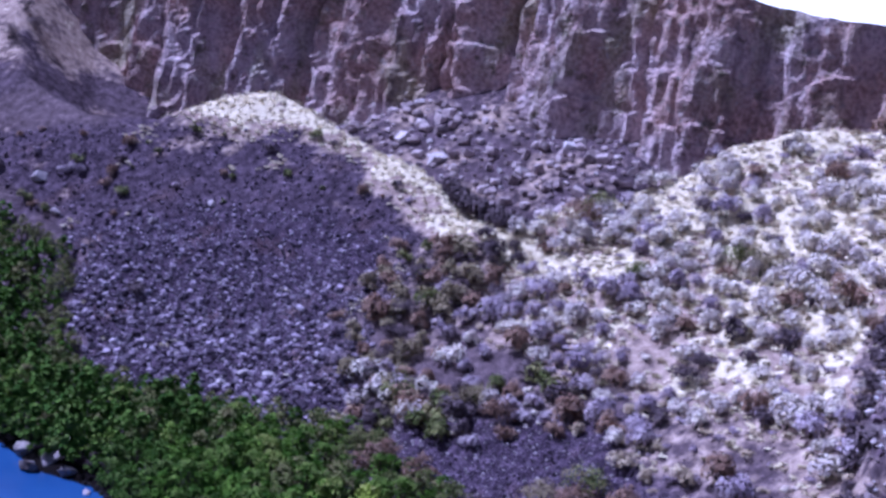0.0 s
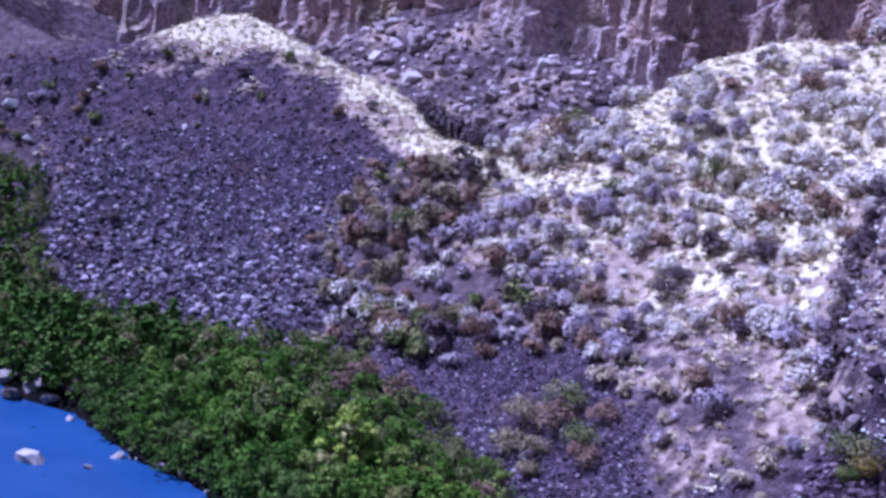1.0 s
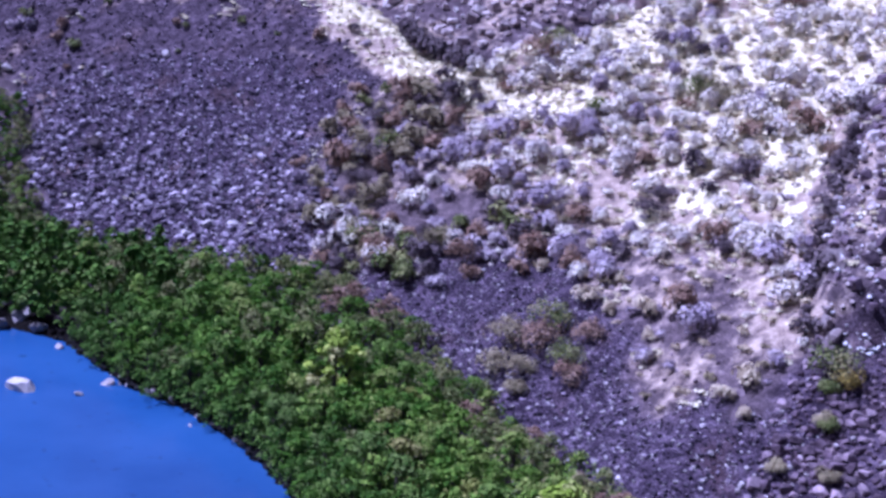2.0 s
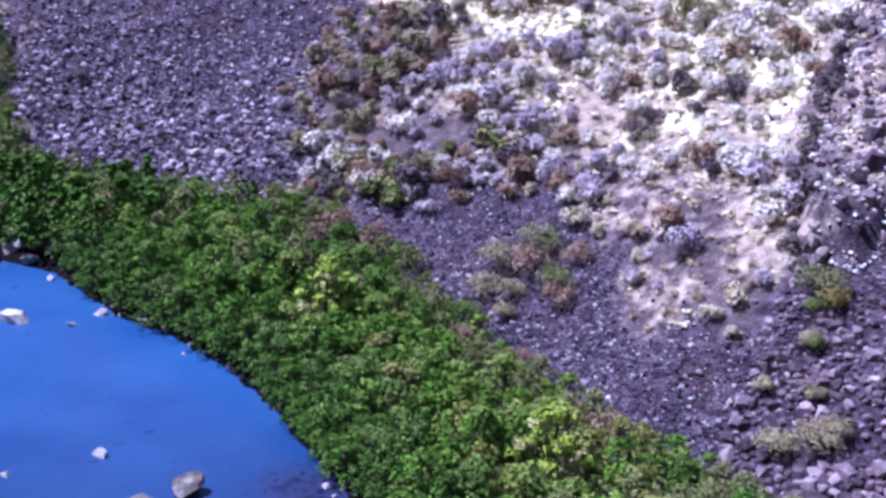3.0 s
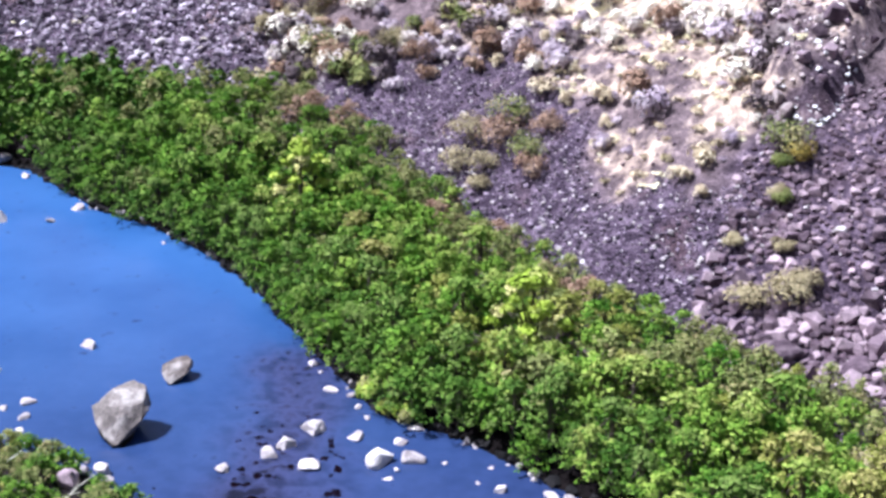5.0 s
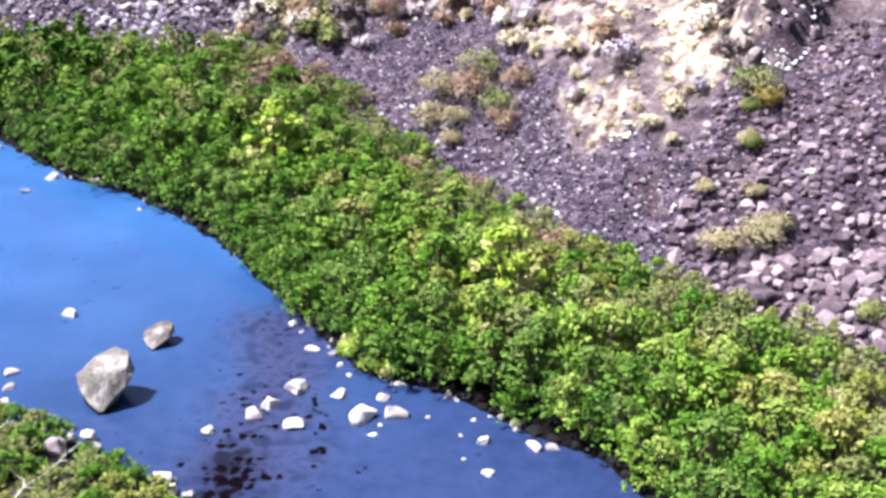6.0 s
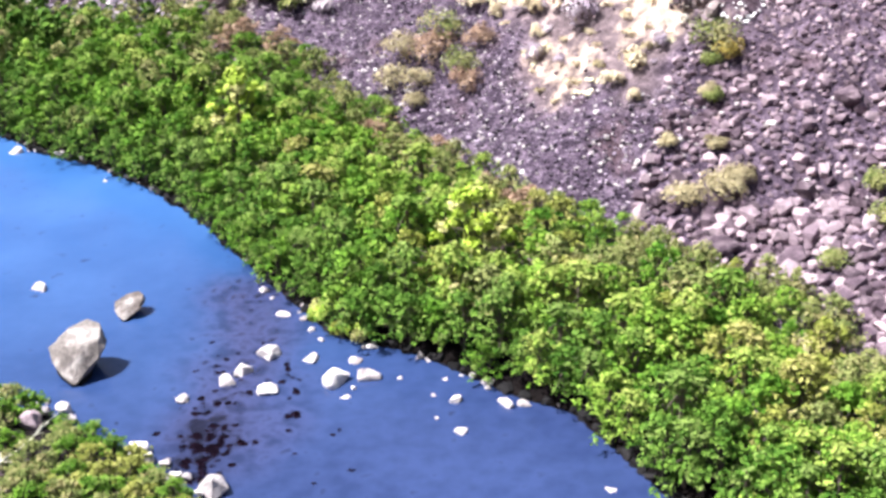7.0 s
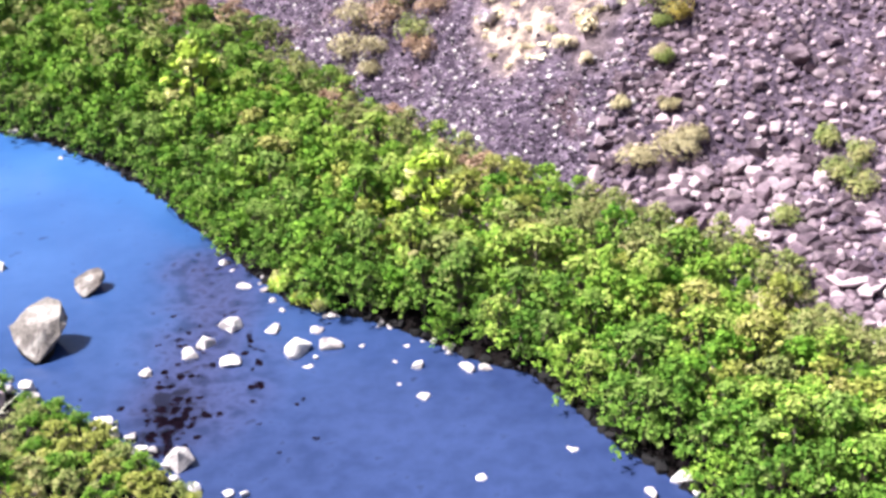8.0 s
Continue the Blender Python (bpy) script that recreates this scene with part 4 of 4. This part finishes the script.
    for i, (x, y, w, q) in enumerate(blocks):
        boulder("slope_block", 350 + i, (x, y, ground_z(x, y)), w, ROCK_PALE if i == 3 else ROCK_MID, "large pinkish-grey block lying in the rock field", "boulder", "large blocks on the slope", 12, q, 0.25)
    pale = [(-41.9, 192.7, 2.2), (-34.0, 194.3, 2.0), (-58.3, 200.8, 2.3), (-63.4, 208.4, 3.4), (-22.2, 161.1, 2.2), (-19.0, 159.6, 2.0), (-24.8, 160.9, 1.5)]
    for i, (x, y, w) in enumerate(pale):
        boulder("pale_block", 380 + i, (x, y, ground_z(x, y)), w, ROCK_PALE, "whitish block standing out on the dark scree", "boulder", "pale blocks on the scree", 10, 0.8, 0.25)


build_boulders()


# ---- single shrubs ----
def shrub(name, seed, x, y, width, leaf, label, height=0.55, count=420, group=""):
    r = width * 0.5
    model = bush_model(seed, width * height, r, 2 * count, 0.08 + 0.03 * width, 9)
    return plant(name, model, leaf, label, "shrub", group, standing((x, y, ground_z(x, y) - 0.05), seed, 1.1))


def build_shrubs():
    for i, (x, y, w) in enumerate([(30.4, 89.4, 3.4), (32.7, 88.5, 3.9), (34.4, 88.6, 3.0), (30.6, 94.9, 1.9), (34.1, 92.8, 2.0), (34.8, 97.8, 1.9), (12.6, 116.6, 2.4)]):
        shrub("tan_shrub", 400 + i, x, y, w, LEAF_TAN, "dry tan-yellow shrub with a dense rounded top", 0.6, 520, "tan shrubs at the slope's foot")
    for i, (x, y, w) in enumerate([(11.8, 123.1, 3.6), (14.6, 121.2, 3.8), (17.1, 117.1, 3.0), (10.6, 120.7, 2.9), (17.3, 115.0, 2.6), (16.0, 123.0, 3.8), (13.2, 118.8, 2.4), (19.0, 119.5, 2.6), (9.6, 117.6, 2.2), (34.9, 148.5, 3.8), (16.9, 169.5, 5.0), (18.3, 171.2, 4.2),
                                   (32.9, 68.9, 2.3), (-0.5, 143.9, 3.6), (-2.5, 148.4, 3.6), (5.5, 142.8, 3.0), (8.0, 139.5, 3.4), (33.0, 151.0, 3.2)]):
        shrub("rust_shrub", 420 + i, x, y, 1.25 * w, (LEAF_TAN, LEAF_RUST, LEAF_OLIVE)[i % 3], "ochre and rust-brown dry shrub on the scree", 0.7, 420, "rust shrubs on the slope")
    for i, (x, y, w) in enumerate([(42.9, 83.4, 2.6), (42.3, 79.8, 2.9), (43.3, 77.4, 2.5), (44.2, 80.4, 2.6), (36.1, 101.4, 4.2), (34.8, 97.2, 1.8), (22.3, 154.4, 2.6), (38.0, 78.2, 2.4), (35.5, 100.3, 1.9)]):
        shrub("olive_shrub", 440 + i, x, y, w, LEAF_OLIVE, "olive-green shrub growing between the rocks", 0.75, 460, "olive shrubs among rocks")
    for i, (x, y, w) in enumerate([(4.6, 79.5, 1.9), (3.3, 80.7, 1.5), (1.9, 83.3, 1.8)]):
        shrub("waterside_shrub", 480 + i, x, y, w, LEAF_YELLOW if i != 1 else LEAF_AMBER, "yellow-green shrub leaning over the water's edge", 0.8, 420, "shrubs at the waterline")
    shrub("golden_shrub", 455, 37.1, 100.3, 2.4, LEAF_GOLD, "golden-yellow shrub beside an olive one", 0.7)
    # Dark shrubs; those near y = 135 are added to paint a shaded hollow and shadows.
    for i, (x, y, w) in enumerate([(30.7, 162.5, 3.7), (26.3, 134.9, 4.3), (27.6, 137.0, 3.0), (-40.6, 180.4, 3.6), (35.6, 135.5, 2.4), (-4.4, 159.1, 4.0), (-3.5, 162.1, 4.6), (-2.7, 168.3, 4.6), (-4.6, 156.1, 4.0),
                                   (-0.2, 170.4, 4.6), (-7.6, 164.4, 4.0)]):
        shrub("dark_shrub", 460 + i, x, y, w, LEAF_DARK, "dark brown-violet shrub, or stand-in for shade, in a fold of the slope", 0.5, 420, "dark shrubs on the slope")


build_shrubs()


# Dry grass in tufts on the crest, in the sandy strip and between the bushes.
TUFTS = [leaves(np.random.default_rng(700 + i), [(0, 0, 0.1, 0.5, 0.35)], 30, 0.23, 1.2, 0.4) for i in range(4)]
grassy = scatter(rng, ((-142, 0), (28, 90)), 0.8, lambda a, s: s < table(CREST, a) + 0.5 and zone_at(a, s)[1] * 0.9 + 0.8 * bumps(a, s, 5, 2.1) > 0.5 and not (a > -40 and rng.random() < 0.7), 36000)
tagged(joined("dry_grass", [(TUFTS[i % 4], standing(spot(a, s), rng.random() * 6.28, 0.7 + 0.8 * rng.random()), rng.random()) for i, (a, s) in enumerate(grassy)], LEAF_BLEACHED),
       "tufts of bleached yellow grass on the slope", "grass", kind="stuff")
stones("sand_stones", scatter(rng, ((-32, 0), (28, 48)), 0.75, lambda a, s: inside(SAND, a, s), 5000), (0.2, 0.6), ROCK_MID, "small stones in the sandy strip")
for i, (a, s) in enumerate(((-189.5, 90.3), (-185.1, 88.3), (-183.2, 82.0))):
    x, y, z = spot(a, s)
    shrub("round_shrub", 470 + i, x, y, 3.0 + 0.5 * i, LEAF_DARK, "dark round shrub on the pale upper slope", 0.8, 300, "shrubs on the pale slope")

# Dark bushes added as the shadow band down the rib's upstream edge.
EDGE = [standing(spot(-16.2 + 14.6 * t + rng.normal() * 0.4, 63.5 - 22.5 * t + rng.normal() * 0.5, 0.15), rng.random() * 6.28, 1.0 + 0.7 * rng.random()) for t in np.linspace(0, 1, 22)]
plant_many("edge_bush", SAGE, LEAF_DARK, "dark bush standing in for the shadow beside the stony chute", "bush", "bushes beside the chute", EDGE, 30)
WHITE_ARC = ((35.2, 106.6), (36.4, 105.6), (37.5, 104.6), (38.7, 103.4), (39.2, 102.8), (40.2, 103.2), (41.3, 104.4), (42.2, 105.4), (43.0, 106.1))
ARC = [Vector(p) for p in WHITE_ARC]
for i in range(64):
    t = i / 63 * (len(ARC) - 1)
    k = min(int(t), len(ARC) - 2)
    x, y = ARC[k].lerp(ARC[k + 1], t - k) + Vector((0.16 * rng.normal(), 0.16 * rng.normal()))
    boulder("white_stone", 600 + i, (x, y, ground_z(x, y)), 0.35 + 0.4 * rng.random(), ROCK_WHITE, "small white stone in a line at the foot of the chute", "stone", "white stones below the chute", 10, 0.7, 0.1)


WHITE_ROCKS = [me.copy() for me in ROCKS[:6]]
for me in WHITE_ROCKS:
    me.materials.clear()
    me.materials.append(ROCK_WHITE)
for a, s in scatter(rng, ((-19, 6), (40, 77)), 1.1, lambda a, s: rib(a, s) > 0.5 and bumps(a, s, 3, 1.3) > -0.2, 1500)[:200]:
    size = 0.25 + 0.3 * rng.random() ** 2
    ob = new("white_stone", WHITE_ROCKS[int(rng.integers(6))])
    ob.matrix_world = tumbled(Vector(spot(a, s)) + Vector((0, 0, 0.25 + 0.2 * size)), size)
    tagged(ob, "small white stone caught on the rock rib", "stone", "white stones on the rib")


# ---- the near bank ----
BRANCH_SPOTS = ((-17.0, 64.2), (-16.2, 65.5), (-15.4, 66.8), (-14.9, 68.2), (-14.8, 69.6), (-20.1, 72.6), (-19.4, 69.0), (-18.2, 66.6))


def build_near_bank():
    rng = np.random.default_rng(77)
    model = [tree_model(500 + i, 2.0, 1.35, 800, 0.18, 34) for i in range(3)]
    spots = []
    for _ in range(3000):
        a, d = -34 + 56 * rng.random(), 0.9 + 8 * rng.random()
        n = table(NEAR, a) - d
        if all((a - p) ** 2 + (n - q) ** 2 > 1.3 ** 2 for p, q in spots):
            spots.append((a, n))
    firsts = {}
    for i, (a, n) in enumerate(spots):
        x, y = place(a, n)
        if math.hypot(x + 16.6, y - 70.2) < 1.7 or any(math.hypot(x - p, y - q) < 0.3 for p, q in BRANCH_SPOTS) or any(math.hypot(x - p, y - q) < 0.95 for p, q, _ in NEAR_STONES):
            continue
        k = i % 6
        m = standing((x, y, ground_z(x, y) - 0.1), rng.random() * 6.28, 0.62 + 0.5 * rng.random())
        if k not in firsts:
            firsts[k] = plant("near_bush", model[k % 3], (LEAF_GREEN, LEAF_AMBER, LEAF_OLIVE)[k // 2], "leafy green bush on the near river bank", "bush", "bushes on the near bank", m)
        else:
            copy_thing(firsts[k], Matrix.LocRotScale(m.translation, m.to_quaternion(), None)).scale = m.to_scale()


build_near_bank()


def dead_branch(points, thick):
    """A bleached fallen branch along a few points, with twigs."""
    rng = np.random.default_rng(int(abs(points[0][0]) * 10))
    bm = bmesh.new()
    k, last = len(points) - 1, None
    for i in range(k):
        p, q = Vector(points[i]), Vector(points[i + 1])
        low = last or ring(bm, p, q - p, thick, 6)
        last = ring(bm, q, q - p, thick * (1 - 0.7 * (i + 1) / k), 6)
        skin(bm, low, last)
        for _ in range(2):
            tip = q + Vector((rng.normal() * 0.6, rng.normal() * 0.6, 0.2 + 0.3 * rng.random()))
            skin(bm, last, ring(bm, tip, tip - q, thick * 0.12, 6))
    return tagged(part("dead_branch", bm, DEAD_WOOD), "bleached dead branch lying over the bank bushes", "branch", "dead branches on the near bank")


dead_branch([(-17.7, 63.1, 2.2), (-17.3, 64.7, 2.2), (-16.4, 66.3, 2.0), (-15.9, 68.1, 1.7), (-15.7, 69.7, 1.3), (-15.3, 71.6, 0.8)], 0.075)
dead_branch([(-20.6, 72.2, 1.5), (-20.1, 73.2, 1.5), (-19.5, 74.0, 1.2)], 0.06)
dead_branch([(-20.2, 69.0, 1.6), (-19.4, 69.6, 1.5), (-18.8, 69.9, 1.3)], 0.06)
dead_branch([(-19.4, 68.4, 1.6), (-18.4, 67.2, 1.6), (-17.4, 66.2, 1.4)], 0.06)
dead_branch([(-19.3, 66.2, 1.6), (-18.9, 65.2, 1.6), (-18.3, 64.4, 1.4)], 0.06)


def build_weed():
    """A dark mat of water weed on the shallow bar."""
    rng = np.random.default_rng(88)
    sprays = [leaves(np.random.default_rng(720 + i), [(0, 0, 0.0, 0.35, 0.08)], 12, 0.2, 1.5, 0.2) for i in range(3)]
    pieces = []
    for _ in range(26000):
        a, n = 3.5 + 4.0 * rng.normal(), -11.5 + 4.5 * rng.normal()
        thick = 1.05 * math.exp(-(beside(((4.6, -14.0), (6.0, -15.4), (7.2, -17.0)), a, n) / 2.1) ** 2) + 0.75 * math.exp(-(beside(((0.8, -4.8), (3.6, -6.6), (7.8, -9.9)), a, n) / 0.4) ** 2)
        thick += 0.5 * math.exp(-(beside(((-6, -3), (-2, -7.5), (1, -11)), a, n) / 2.2) ** 2)
        if n < table(NEAR, a) + 0.4 or 0.75 * thick + 1.1 * bumps(0.8 * a - 0.5 * n, 1.6 * n + 0.9 * a, 0.8, 5.1) + 0.7 * bumps(a, n, 0.35, 2.1) < 0.92:
            continue
        x, y = place(a, n)
        pieces.append((sprays[len(pieces) % 3], standing((x, y, 0.03), rng.random() * 6.28, 0.35 + 0.35 * rng.random()), rng.random()))
    return tagged(joined("water_weed", pieces, WEED), "dark brown-violet water weed on the shallow bar", "water weed", kind="stuff")


build_weed()


# ---- behind the crest ----
stones("hollow_stones", scatter(rng, ((-130, -40), (62, 125)), 1.3, lambda a, s: table(CREST, a) + 8 < s < table(CLIFF_LINE, a) + 4, 9000), (1.2, 4.2), ROCK_CHUTE, "layered grey-violet rubble below the cliff", "rubble_block", "rubble below the cliff")
# Dark bushes added to draw the shadowed gap behind the crest.
GULLY = [standing(spot(a, table(CREST, a) + 0.4 + 1.4 * rng.random(), 0.2), rng.random() * 6.28, 1.4 + 0.7 * rng.random()) for a in np.arange(-86, -69, 0.9)]
plant_many("gully_bush", SAGE, LEAF_DARK, "dark bush standing in for the shadow behind the crest", "bush", "bushes in the gully", GULLY, 40)

# ---- the shoreline under the trees ----
def build_shoreline():
    rng = np.random.default_rng(99)
    # Black stones are added to draw the shade line; the pale ones are stones.
    for a in np.arange(-64, 34, 0.75):
        a = a + 0.25 * rng.normal()
        x, y = place(a, table(SHORE, a) + 0.1 + 0.3 * rng.random())
        pale = rng.random() < 0.12
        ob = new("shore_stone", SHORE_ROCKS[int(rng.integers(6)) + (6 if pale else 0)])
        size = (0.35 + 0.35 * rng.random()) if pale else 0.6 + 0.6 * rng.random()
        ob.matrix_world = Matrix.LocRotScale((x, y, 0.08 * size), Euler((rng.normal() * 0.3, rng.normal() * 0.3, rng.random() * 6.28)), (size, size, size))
        tagged(ob, "pale stone at the waterline under the trees" if pale else "black stone standing in for the shade line under the trees", "stone", "stones along the waterline")


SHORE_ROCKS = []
for rock_finish in (ROCK_SHADE, ROCK_PALE):
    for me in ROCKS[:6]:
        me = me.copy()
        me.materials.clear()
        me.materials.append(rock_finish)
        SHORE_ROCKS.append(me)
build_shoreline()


# ---- the bright haze far behind the cliff ----
def build_haze():
    k = Nodes("haze", 1.0, 0.0)
    k.out.inputs["Base Color"].default_value = (0.9, 0.9, 0.9, 1)
    k.link(k.ramp(k.noise(0.002, 4, "World"), (0.3, (0.95, 0.93, 0.9)), (0.7, (1.0, 1.0, 1.0))), k.out.inputs["Emission Color"])
    k.out.inputs["Emission Strength"].default_value = 1.5
    verts, faces = [], []
    for i in range(41):
        az = radians(-50 + 2.5 * i)
        for j in range(5):
            verts.append((2200 * math.sin(az), 2200 * math.cos(az), 20 + 110 * j))
    for i in range(40):
        for j in range(4):
            faces.append((i * 5 + j, i * 5 + j + 1, i * 5 + j + 6, i * 5 + j + 5))
    return tagged(new("backdrop_haze", mesh_from("backdrop_haze", verts, faces, k.m, True)), "blank white hazy sky far behind the cliff", "sky", kind="structure")


build_haze()
